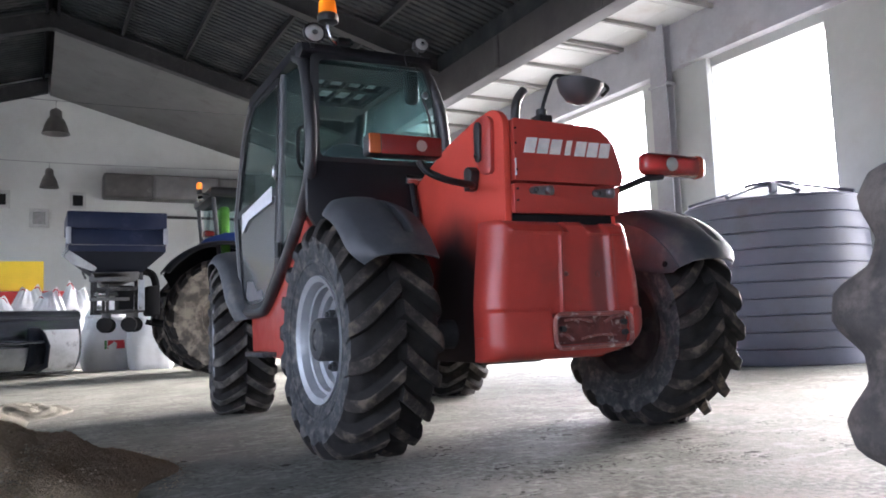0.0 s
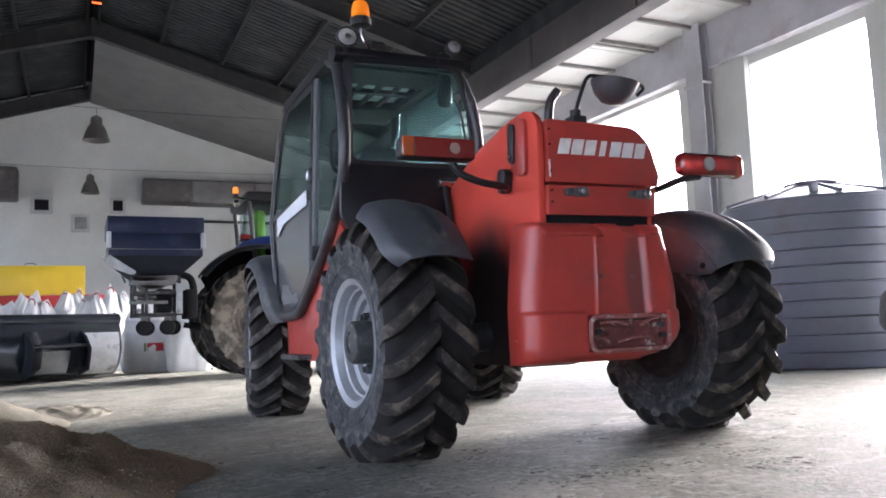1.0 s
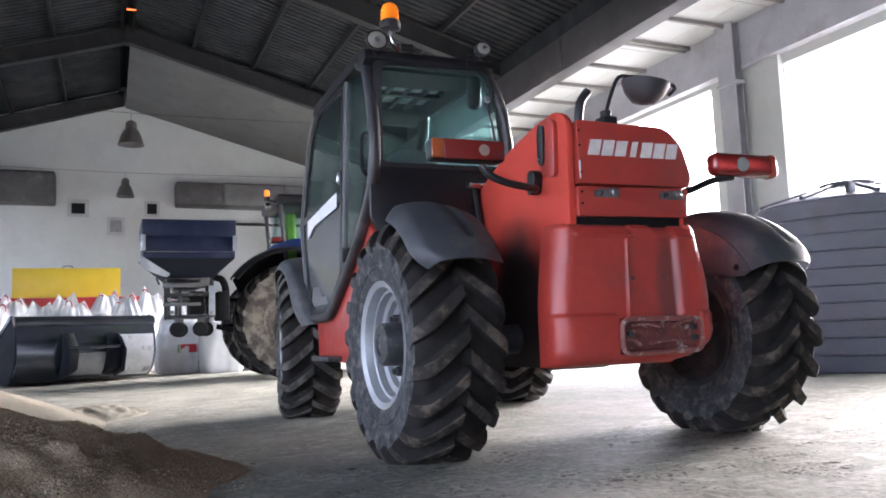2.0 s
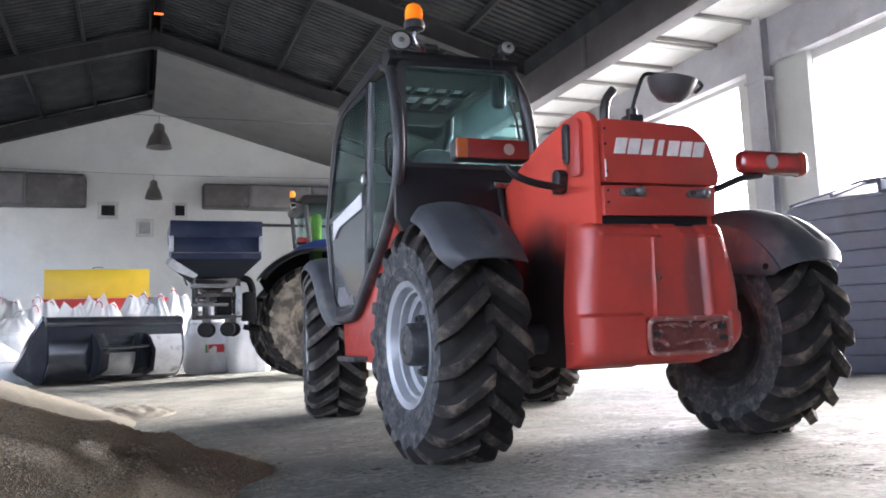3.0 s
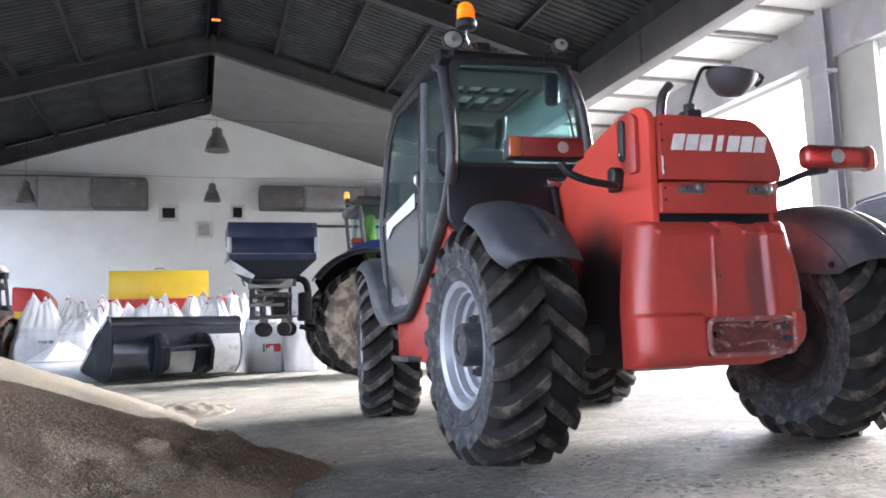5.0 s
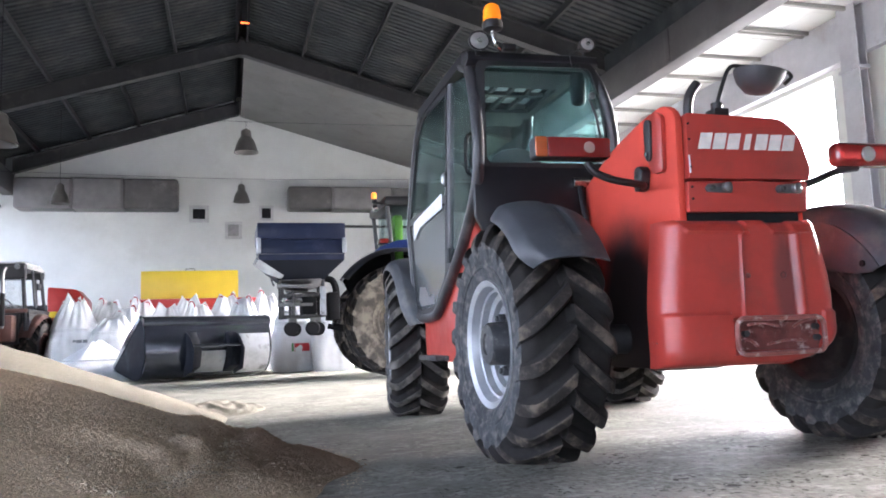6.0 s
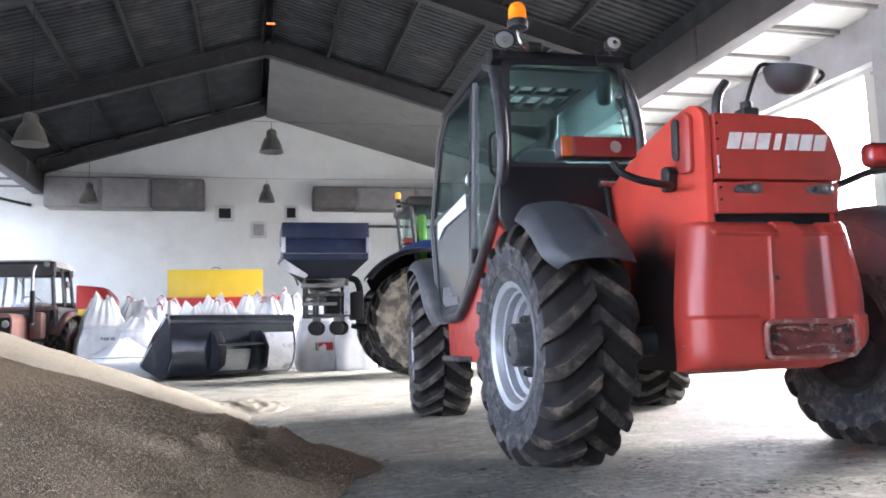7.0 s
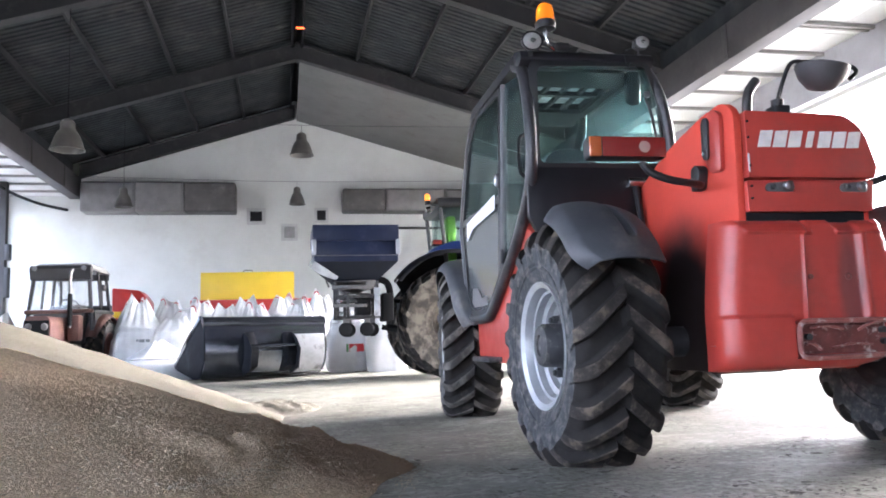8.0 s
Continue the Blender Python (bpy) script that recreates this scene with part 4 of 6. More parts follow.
# wiper and dark lamp seen through it
part("wiper", tube([(-0.33, 0.44, 2.14), (-0.29, 0.437, 2.02), (-0.265, 0.437, 1.85), (-0.31, 0.437, 1.845)], 0.008, 6), BLACK, rw)
part("wiper_motor", box(-0.425, -0.325, 0.47, 0.55, 2.11, 2.335, 0.04, 4), BLACK, rw)
part("wiper_knob", cyl((-0.305, 0.44, 2.165), (-0.305, 0.47, 2.165), 0.022, 12, w=0.006), LOCKMETAL, rw)
# quarter window and door
quarter = rounded([(0.66, 2.33), (0.98, 2.375), (1.075, 1.74), (1.15, 1.13), (0.76, 1.38), (0.555, 1.58), (0.50, 1.80), (0.55, 2.14)], 0.05)
pane = part("side_pane", prism(quarter, "x", -1.088, -1.082), GLASS, machine, "green-tinted quarter window")
pane.visible_shadow = False
door_out = rounded([(1.045, 2.385), (1.74, 2.40), (2.05, 2.23), (2.25, 1.93), (2.43, 1.60), (2.285, 1.04), (2.22, 0.90), (2.06, 0.845), (1.70, 0.845), (1.53, 0.88), (1.215, 1.08), (1.13, 1.74)], 0.03, 3)
door_in = rounded([(1.085, 2.345), (1.73, 2.36), (2.02, 2.20), (2.21, 1.91), (2.385, 1.60), (2.245, 1.06), (2.19, 0.935), (2.05, 0.885), (1.71, 0.885), (1.55, 0.915), (1.255, 1.105), (1.17, 1.74)], 0.03, 3)
bm = bmesh.new()
for xa, xb in ((-1.108, -1.08),):
    o1 = [bm.verts.new((xa, y, z)) for y, z in door_out]
    i1 = [bm.verts.new((xa, y, z)) for y, z in door_in]
    o2 = [bm.verts.new((xb, y, z)) for y, z in door_out]
    i2 = [bm.verts.new((xb, y, z)) for y, z in door_in]
k = len(o1)
for i in range(k):
    j = (i + 1) % k
    bm.faces.new((o1[i], o1[j], i1[j], i1[i]))
    bm.faces.new((o2[i], i2[i], i2[j], o2[j]))
    bm.faces.new((o1[i], o2[i], o2[j], o1[j]))
    bm.faces.new((i1[i], i1[j], i2[j], i2[i]))
box(-1.106, -1.082, 1.17, 2.40, 1.60, 1.655, bm=bm)
door = part("cab_door", bm, CABBLACK, machine, "glazed black cab door, closed")
pane = part("door_pane", prism(rounded([(1.09, 2.34), (1.73, 2.355), (2.02, 2.20), (2.21, 1.91), (2.33, 1.66), (1.18, 1.66)], 0.02), "x", -1.097, -1.091), GLASS, door)
pane.visible_shadow = False
part("lower_door_panel", prism([(1.185, 1.60), (2.38, 1.60), (2.245, 1.06), (2.19, 0.935), (2.05, 0.888), (1.71, 0.888), (1.55, 0.918), (1.258, 1.108)], "x", -1.098, -1.090), DOOR_PANEL, door, "dull grey lower door panel")
part("stripe", prism([(1.27, 1.675), (2.20, 1.605), (2.20, 1.46), (1.98, 1.535), (1.27, 1.57)], "x", -1.113, -1.109), WHITE_STRIPE, door, "white slanting stripe")
part("sticker", prism(rounded([(1.62, 0.915), (1.66, 0.985), (1.80, 0.975), (1.92, 1.06), (2.10, 1.07), (2.14, 0.96), (2.06, 0.915)], 0.012), "x", -1.102, -1.0985), LOCKMETAL, door, "torn pale sticker")
for z in (1.75, 1.22):
    part("hinge", box(-1.125, -1.10, 1.105, 1.165, z - 0.05, z + 0.05, 0.008), BLACK, door)
part("door_handle", box(-1.135, -1.105, 1.15, 1.19, 1.72, 1.80, 0.008), CHROME, door, "bright door catch")
part("grab_handle", tube(smoothed([(-1.09, 0.55, 1.92), (-1.13, 0.54, 1.88), (-1.13, 0.55, 1.70), (-1.09, 0.58, 1.66)], 4), 0.012, 8), DARK, machine)
# right side and front glass, floor of the cab
pane = part("right_pane", prism([(0.55, 1.7), (0.62, 2.35), (1.75, 2.38), (2.2, 1.9), (2.38, 1.55), (1.2, 1.5)], "x", -0.235, -0.229), DUSTY_SIDEGLASS, machine)
pane.visible_shadow = False
bm = bmesh.new()
a = [bm.verts.new(c) for c in ((-1.07, 1.84, 2.41), (-0.28, 1.84, 2.41), (-0.23, 2.26, 1.95), (-0.22, 2.44, 1.6), (-0.22, 2.28, 0.95), (-1.07, 2.28, 0.95), (-1.07, 2.44, 1.6), (-1.07, 2.26, 1.95))]
bm.faces.new((a[0], a[1], a[2], a[7]))
bm.faces.new((a[7], a[2], a[3], a[6]))
bm.faces.new((a[6], a[3], a[4], a[5]))
ws = part("windscreen", bm, SIDEGLASS, machine, "green-tinted windscreen")
ws.visible_shadow = False
part("cab_floor", box(-0.975, -0.2, 0.6, 2.3, 0.82, 1.0, 0.02), DARK, machine)
part("cab_side_wall", box(-0.25, -0.2, 0.5, 2.3, 0.95, 1.5, 0.01), DARK, machine)
# seat and steering
bm = box(-0.90, -0.42, 0.72, 1.2, 1.22, 1.36, 0.05)
prism(rounded([(-0.93, 1.36), (-0.94, 1.74), (-0.88, 1.845), (-0.78, 1.875), (-0.66, 1.865), (-0.57, 1.80), (-0.54, 1.36)], 0.05), "y", 0.70, 0.84, 0.05, bm=bm)
box(-0.86, -0.62, 0.66, 0.71, 1.42, 1.76, 0.03, 3, bm=bm)
box(-0.82, -0.50, 0.8, 1.1, 1.0, 1.24, 0.02, bm=bm)
part("operator_seat", bm, SEAT, machine, "dark operator's seat in the cab")
bm = bmesh.new()
ring = [(0.18 * math.cos(2 * math.pi * i / 24), 0.18 * math.sin(2 * math.pi * i / 24), 0) for i in range(24)]
merge(bm, tube(ring, 0.014, 8, closed=True), pose(-0.66, 1.62, 1.62, -50, 0, 0))
tube([(-0.66, 1.62, 1.62), (-0.66, 1.9, 1.3), (-0.66, 2.0, 1.0)], 0.035, 8, bm=bm)
part("steering_wheel", bm, BLACK, machine)

# ---- lamps, mirror, exhaust ----
def work_lamp(x, z, tilt=0, rim=CABBLACK, size=1.0):
    lamp = part("work_lamp", lathe([(0.0, 0.05), (0.045, 0.05), (0.066, 0.0), (0.070, -0.03), (0.060, -0.034), (0.058, -0.02), (0.0, -0.012)], "y", 24), rim, machine, "round cab work lamp")
    lamp.matrix_local = pose(x, 0.44, z, tilt, 0, 0) @ Matrix.Diagonal((size, 1.0, size * 0.86, 1.0))
    part("lens", lathe([(0.0, -0.04), (0.03, -0.038), (0.058, -0.028), (0.058, -0.02), (0.0, -0.02)], "y", 24), CLEARLENS, lamp)
    part("bulb", lathe([(0.0, -0.046), (0.018, -0.044), (0.018, -0.036), (0.0, -0.036)], "y", 14), CHROME, lamp)
    part("mount", box(-0.015, 0.015, 0.0, 0.03, -0.10, -0.05, 0.004), BLACK, lamp)


work_lamp(-1.055, 2.475, 8)
work_lamp(-0.335, 2.49, 0, DARK_RIM, 0.78)
beacon = part("beacon", lathe([(0.045, 2.545), (0.062, 2.55), (0.066, 2.585), (0.060, 2.60), (0.0, 2.60)], "z", 24), BLACK, machine, "rotating beacon with an amber dome on a bent stalk")
beacon.location = (-0.965, 0.42, 0)
# faint glow added to the dome's material so that it looks translucent
part("dome", lathe([(0.058, 2.60), (0.055, 2.665), (0.047, 2.695), (0.028, 2.712), (0.0, 2.716)], "z", 24), lens_material("glowing_amber", (0.92, 0.26, 0.01), 0.012), beacon, "amber dome")
part("stalk", tube(smoothed([(0, 0, 2.545), (0.0, 0.0, 2.50), (0.02, 0.0, 2.45), (0.06, 0.02, 2.43)], 5), 0.013, 8), CHROME, beacon)
part("clamp", cyl((0.06, 0.0, 2.44), (0.14, 0.0, 2.44), 0.026, 12), BLACK, beacon)
part("cable", tube(smoothed([(-0.36, 0.42, 2.46), (-0.46, 0.40, 2.42), (-0.44, 0.42, 2.33), (-0.40, 0.43, 2.36), (-0.36, 0.42, 2.31)], 5), 0.004, 5), BLACK, machine)


def tail_lamp(s):
    """A rubber-cased tail lamp on an arm from the boom support."""
    x0, x1 = (-1.10, -0.70) if s < 0 else (0.63, 1.105)
    body = part("tail_lamp", box(x0, x1, -0.54, -0.44, 1.515 if s < 0 else 1.508, 1.625 if s < 0 else 1.645, 0.022 if s < 0 else 0.046, 5), BLACK if s < 0 else REDLENS, machine, "long tail lamp with amber and red lenses on a black arm")
    w = x1 - x0
    cells = ((0.0, 0.16, AMBER), (0.16, 0.99, REDLENS)) if s < 0 else ()
    for a, b, m in cells:
        part("lens", box(x0 + a * w, x0 + b * w - 0.002, -0.545, -0.525, 1.52, 1.62, 0.008), m, body)
    if s < 0:
        part("lens", cyl((x0 + 0.70 * w, -0.52, 1.57), (x0 + 0.70 * w, -0.549, 1.57), 0.030, 20, w=0.006), material("dull_pink_lens", (0.30, 0.19, 0.16), rough=0.35), body)
    if s > 0:
        part("lens", cyl((x0 + 0.42 * w, -0.52, 1.575), (x0 + 0.42 * w, -0.552, 1.575), 0.042, 20, w=0.006), CLEARLENS, body)
        part("lens", box(x1 - 0.075, x1 + 0.006, -0.546, -0.436, 1.504, 1.648, 0.05, 5), lens_material("faded_amber", (0.40, 0.055, 0.03)), body)
        part("lamp_arm", tube(smoothed([(0.33, -0.45, 1.375), (0.50, -0.47, 1.425), (0.66, -0.48, 1.485), (0.80, -0.48, 1.51)], 4), 0.021, 10), BLACK, body)
    else:
        part("lamp_arm", tube(smoothed([(-0.80, -0.46, 1.515), (-0.76, -0.47, 1.46), (-0.66, -0.48, 1.42), (-0.50, -0.45, 1.405), (-0.44, -0.36, 1.415)], 5), 0.019, 10), BLACK, body)
        part("arm_foot", prism(rounded([(-0.33, 1.40), (-0.36, 1.50), (-0.32, 1.535), (-0.27, 1.52), (-0.265, 1.40)], 0.02), "x", -0.44, -0.386, 0.008), BLACK, body)


tail_lamp(-1)
tail_lamp(1)
mirror = part("mirror", lathe([(0.0, 0.085), (0.07, 0.075), (0.12, 0.04), (0.145, 0.0), (0.147, -0.012), (0.0, -0.014)], "z", 28), material("grey_mirror_shell", (0.05, 0.048, 0.05), rough=0.62, vary=0.3, scale=8), machine, "round convex mirror in a black shell on a bent arm")
mirror.matrix_local = pose(0.215, -0.50, 2.005, 188, 7, 0) @ Matrix.Diagonal((0.92, 0.92, 1.35, 1.0))
part("mirror_glass", lathe([(0.0, -0.030), (0.08, -0.026), (0.135, -0.0145), (0.0, -0.0145)], "z", 28), CHROME, mirror)
bm = tube(smoothed([(-0.06, -0.50, 1.76), (-0.055, -0.50, 1.83), (-0.01, -0.50, 1.95), (0.04, -0.50, 2.035), (0.12, -0.50, 2.045), (0.26, -0.50, 2.045), (0.38, -0.50, 2.03), (0.415, -0.50, 2.00), (0.37, -0.50, 1.96)], 5), 0.011, 8)
part("mirror_arm", bm, BLACK, machine)
bm = box(-0.105, -0.015, -0.545, -0.455, 1.73, 1.80, 0.01)
cyl((-0.06, -0.5, 1.79), (-0.06, -0.5, 1.835), 0.03, 12, bm)
part("mirror_foot", bm, BLACK, machine)
part("exhaust_pipe", tube(smoothed([(-0.20, -0.45, 1.70), (-0.20, -0.45, 1.81), (-0.183, -0.45, 1.89), (-0.135, -0.45, 1.955)], 5), 0.025, 16, caps=False), material("heat_stained_steel", (0.09, 0.085, 0.085), rough=0.35, metal=0.6, vary=0.4, scale=10), machine, "dark bent exhaust pipe")
# lift cylinder eye beside the cab
bm = cyl((-0.42, 0.36, 1.22), (-0.42, 0.46, 1.60), 0.02, 12)
part("ram", bm, CABBLACK, machine)
part("ram_pin", cyl((-0.47, 0.46, 1.60), (-0.36, 0.46, 1.60), 0.035, 14, w=0.008), CHROME, machine, "bright pin of a ram")


# ---- on the far wall ----
def wall_vent(x, z, w, h, dark):
    """A square frame round a plate, black where it stands in for a dark hole."""
    y = FAR
    v = thing("wall_vent", pose(x, y, z), "square pale vent frame with a black plate standing in for a hole" if dark else "square pale vent frame with a grey flap", "wall vent", "wall vents")
    bm = bmesh.new()
    f = 0.11 * w / 0.6
    for a, b, c, d in ((-w / 2, w / 2, h / 2 - f, h / 2), (-w / 2, w / 2, -h / 2, -h / 2 + f), (-w / 2, -w / 2 + f, -h / 2 + f, h / 2 - f), (w / 2 - f, w / 2, -h / 2 + f, h / 2 - f)):
        box(a, b, -0.06, 0.0, c, d, 0.006, bm=bm)
    part("frame", bm, VENT_PALE, v)
    # black plate paints in the dark of the hole
    part("opening", box(-w / 2 + f, w / 2 - f, -0.03, -0.004, -h / 2 + f, h / 2 - f), DARK if dark else VENT_GREY, v)


VENT_PALE = material("pale_vent", (0.46, 0.46, 0.44), rough=0.7, vary=0.2)
VENT_GREY = material("grey_vent", (0.28, 0.28, 0.27), rough=0.7, vary=0.3, scale=6)
wall_vent(-1.00, 5.28, 0.66, 0.60, True)
wall_vent(1.32, 5.32, 0.50, 0.55, True)
wall_vent(0.17, 4.70, 0.58, 0.62, False)


DUCT_DARK = material("dull_dark_duct", (0.105, 0.10, 0.093), rough=0.6, metal=0.3, vary=0.3, scale=3, stain=(0.17, 0.16, 0.15), stain_scale=2)


def air_duct(x0, x1, z0, z1, seams, tone):
    d = thing("air_duct", pose(0, 0, 0), "grey sheet-metal air duct along the wall", "air duct", "air ducts")
    ends = [x0, *seams, x1]
    for k, (a, b) in enumerate(zip(ends, ends[1:])):
        g = 0.012 * (k % 2)
        part("duct_length", box(a + 0.002, b - 0.002, 27.75 - g, 28.58, z0 - g, z1 + g, 0.09, 4), DUCT_STEEL if k != tone else DUCT_DARK, d)
    for x in seams:
        part("seam", box(x - 0.02, x + 0.02, 27.73, 28.58, z0 - 0.02, z1 + 0.02, 0.09, 4), DUCT_STEEL, d)


air_duct(-6.75, -1.66, 5.32, 6.36, (-5.0, -3.42), 2)
air_duct(2.05, 7.6, 5.36, 6.18, (3.62, 5.8), 0)
solid("wall_pipe", cyl((2.4, 28.52, 4.85), (6.5, 28.52, 4.82), 0.05, 10), STEEL_GREY, "thin grey pipe along the wall", "pipe")


def pendant_lamp(x, y, z, r, wire_z):
    lamp = thing("pendant_lamp", pose(x, y, z), "grey bell-shaped hall lamp hanging on a thin rod", "pendant lamp", "pendant lamps")
    part("shade", lathe([(r * 1.02, 0), (r * 1.0, 0.025), (r * 0.93, 0.06), (r * 0.86, 0.15), (r * 0.74, 0.26), (r * 0.58, 0.36), (r * 0.46, 0.40), (r * 0.44, 0.43), (r * 0.42, 0.56), (r * 0.30, 0.60), (r * 0.1, 0.63), (r * 0.1, 0.58), (r * 0.28, 0.54), (r * 0.40, 0.40), (r * 0.53, 0.35), (r * 0.69, 0.25), (r * 0.81, 0.14), (r * 0.93, 0.0)], "z", 28, closed=True), [LAMP_SHADE], lamp)
    part("bulb", lathe([(0.0, 0.12), (r * 0.25, 0.16), (r * 0.3, 0.25), (r * 0.12, 0.42), (0, 0.42)], "z", 14), LAMP_INSIDE, lamp, "unlit white bulb")
    part("hanger", cyl((0, 0, 0.58), (0, 0, wire_z - z), 0.006, 6), DARK, lamp)


pendant_lamp(0.455, 20.5, 5.60, 0.31, 6.42)
pendant_lamp(0.43, 27.0, 5.44, 0.28, 6.24)
pendant_lamp(-4.13, 16.0, 4.55, 0.32, rafter_z(-4.13) + 0.66)
pendant_lamp(-4.85, 25.2, 5.02, 0.28, rafter_z(-4.85) + 0.66)
for y, z0 in ((20.5, 6.42), (27.0, 6.24)):
    solid("lamp_wire", tube(smoothed([(BEAM_L - 0.02, y, max(z0 + 0.12, CEIL + 0.06)), (-3, y, z0 + 0.04), (0.44, y, z0), (4, y, z0 + 0.04), (BEAM_R + 0.02, y, max(z0 + 0.12, CEIL + 0.06))], 6), 0.006, 5), BLACK, "thin wire strung across the hall", "wire", "lamp wires")
ridge_lamp = thing("ridge_lamp", pose(RIDGE_X + 0.02, 19.4, 8.66), "small lamp glowing orange under the ridge", "lamp")
part("housing", box(-0.07, 0.07, -0.05, 0.05, 0.0, 0.75, 0.01), DARK, ridge_lamp)
part("glowing_tube", cyl((-0.10, -0.02, -0.02), (0.11, -0.02, -0.02), 0.022, 10), lens_material("glowing_orange", (1.0, 0.18, 0.04), 0.09), ridge_lamp, "short glowing orange tube")

# ---- big bags ----
BAG = material("white_woven_bag", (0.70, 0.71, 0.72), rough=0.6, vary=0.10, scale=3, bump=0.5, bump_scale=9, stain=(0.6, 0.6, 0.6), stain_scale=2.5, spec=0.3)
BAGRED = material("red_bag_loop", (0.55, 0.04, 0.05), rough=0.7, vary=0.2, scale=10)
PRINT_GREY = material("grey_bag_print", (0.25, 0.27, 0.28), rough=0.7, vary=0.3, scale=20)
PRINT_GREEN = material("green_bag_print", (0.12, 0.3, 0.12), rough=0.7, vary=0.3, scale=20)


def bag_mesh(w, d, h, peak, seed, lean=0.0, ears=1.0):
    """A filled bulk bag: bulging sides with creases, drawn up into a crumpled peak by its loops."""
    bm = bmesh.new()
    n, rows = 64, 34
    rings = []
    for j in range(rows + 1):
        v = j / rows
        z = v * (h + peak)
        ring = []
        for i in range(n):
            a = 2 * math.pi * i / n
            c, s = math.cos(a), math.sin(a)
            p = 5.0 if z < h * 0.8 else 3.0
            rr = (abs(c) ** p + abs(s) ** p) ** (-1 / p)
            if z < h:
                q = z / h
                k = 0.94 + 0.10 * math.sin(math.pi * min(q * 1.05, 1.0)) - 0.10 * max(0, (q - 0.8) / 0.2) ** 2
                if q < 0.06:
                    k *= 0.93 + 0.07 * q / 0.06
            else:
                q = (z - h) / peak
                fold = ears * (abs((a * 14 / (2 * math.pi) + seed) % 1 - 0.5) * 2 - 0.5)
                k = 0.92 * (1 - q) + 0.05 * q + 0.10 * fold * min(1.0, 2.5 * q) * (1.15 - q)
            crease = 0.05 * noise.fractal((c * 2 + seed, s * 2, z * 2.0), 1.0, 2.0, 3) + 0.06 * noise.noise((c * 5 + seed, s * 5, z * 0.9)) + 0.025 * noise.noise((c * 11, s * 11 + seed, z * 1.6))
            x, y = rr * c * w / 2 * (k + crease), rr * s * d / 2 * (k + crease)
            if z > h:
                x = rr * c * w / 2 * (0.92 * (1 - q) + 0.36 * ears * q + 0.06 * fold * q + crease)
                z_ = h + (z - h) * 0.84 + peak * ears * q * (0.30 * abs(c) - 0.06 + 0.14 * math.sin(seed * 3) * c + 0.05 * fold)
            else:
                z_ = z
            ring.append(bm.verts.new((x + lean * z * 0.2, y, z_ * (1 + 0.02 * noise.noise((c * 2, s * 2, seed))))))
        rings.append(ring)
    for j in range(rows):
        for i in range(n):
            bm.faces.new((rings[j][i], rings[j][(i + 1) % n], rings[j + 1][(i + 1) % n], rings[j + 1][i]))
    bm.faces.new(rings[0][::-1])
    bm.faces.new(rings[-1])
    return bm


def big_bag(x, y, turn, seed, w=0.92, d=0.92, h=1.12, peak=0.55, red=True, label="full white woven big bag with red loops", prints=(), tip=None, ears=1.0):
    m = pose(x, y, 0, 0, 0, turn) if tip is None else pose(x, y, tip[0], tip[1], tip[2], turn)
    bag = thing("big_bag", m, label, "big bag", "big bags")
    lean = rnd(-0.35, 0.35)
    part("sack", bag_mesh(w, d, h, peak, seed, lean, ears), BAG, bag, smooth=50)
    if red:
        top = h + peak
        for s in (-1, 1):
            e = 0.16 * w * s + 0.2 * lean * top
            zt = h - 0.07 + peak * (1.07 + 0.14 * math.sin(seed * 3) * s)
            bm = tube(smoothed([(e - 0.07, 0.03, zt - 0.10), (e - 0.035, -0.03, zt - 0.005), (e + 0.02, -0.045, zt + 0.005), (e + 0.06, -0.07, zt - 0.07), (e + 0.055, -0.08, zt - 0.14)], 4), 0.017, 8, flat=0.5)
            part("loop", bm, BAGRED, bag, "red lifting loop")
    for (px, pz, pw, ph, m_) in prints:
        part("print", box(px - pw / 2, px + pw / 2, -d / 2 * 1.045, -d / 2 * 0.98, pz - ph / 2, pz + ph / 2), m_, bag)
    return bag


big_bag(1.42, 18.6, 3, 1.0, prints=((0.15, 0.55, 0.34, 0.18, BAGRED), (-0.06, 0.55, 0.05, 0.18, PRINT_GREEN)))
big_bag(2.28, 18.0, -4, 2.3, h=1.05)
big_bag(3.3, 18.5, 5, 3.1)
for i, (x, y) in enumerate(((-2.42, 19.6), (-1.50, 19.75), (-0.62, 19.65), (0.36, 19.7), (-2.0, 20.9), (-1.05, 21.0), (-0.1, 20.9), (0.85, 20.9))):
    big_bag(x, y, rnd(-8, 8), 0.7 + 1.3 * i, h=(1.16 if i < 4 else 1.38) + rnd(-0.05, 0.05), peak=0.62 + rnd(-0.12, 0.08), red=i % 4 != 1, label="full white woven big bag with red loops" if i % 4 != 1 else "full white woven big bag")
for i, (x, y) in enumerate(((-3.35, 19.7), (-2.45, 18.6), (-2.85, 20.8), (-3.75, 21.0))):
    big_bag(x, y, rnd(-10, 10), 5.5 + i, w=1.0, h=1.15 if i != 1 else 1.0, peak=0.72 if i != 1 else 0.35, red=i > 1, label="full white woven big bag" if i < 2 else "full white woven big bag with red loops", prints=((0.12, 0.86, 0.12, 0.07, PRINT_GREY), (0.25, 0.86, 0.09, 0.07, PRINT_GREY), (0.02, 0.87, 0.05, 0.05, PRINT_GREY), (0.0, 0.50, 0.14, 0.07, PRINT_GREY)) if i == 0 else ())
big_bag(-2.62, 17.4, 25, 9.0, w=1.35, d=1.0, h=0.46, peak=0.42, ears=0.3, red=False, label="low slumped white big bag, half empty")
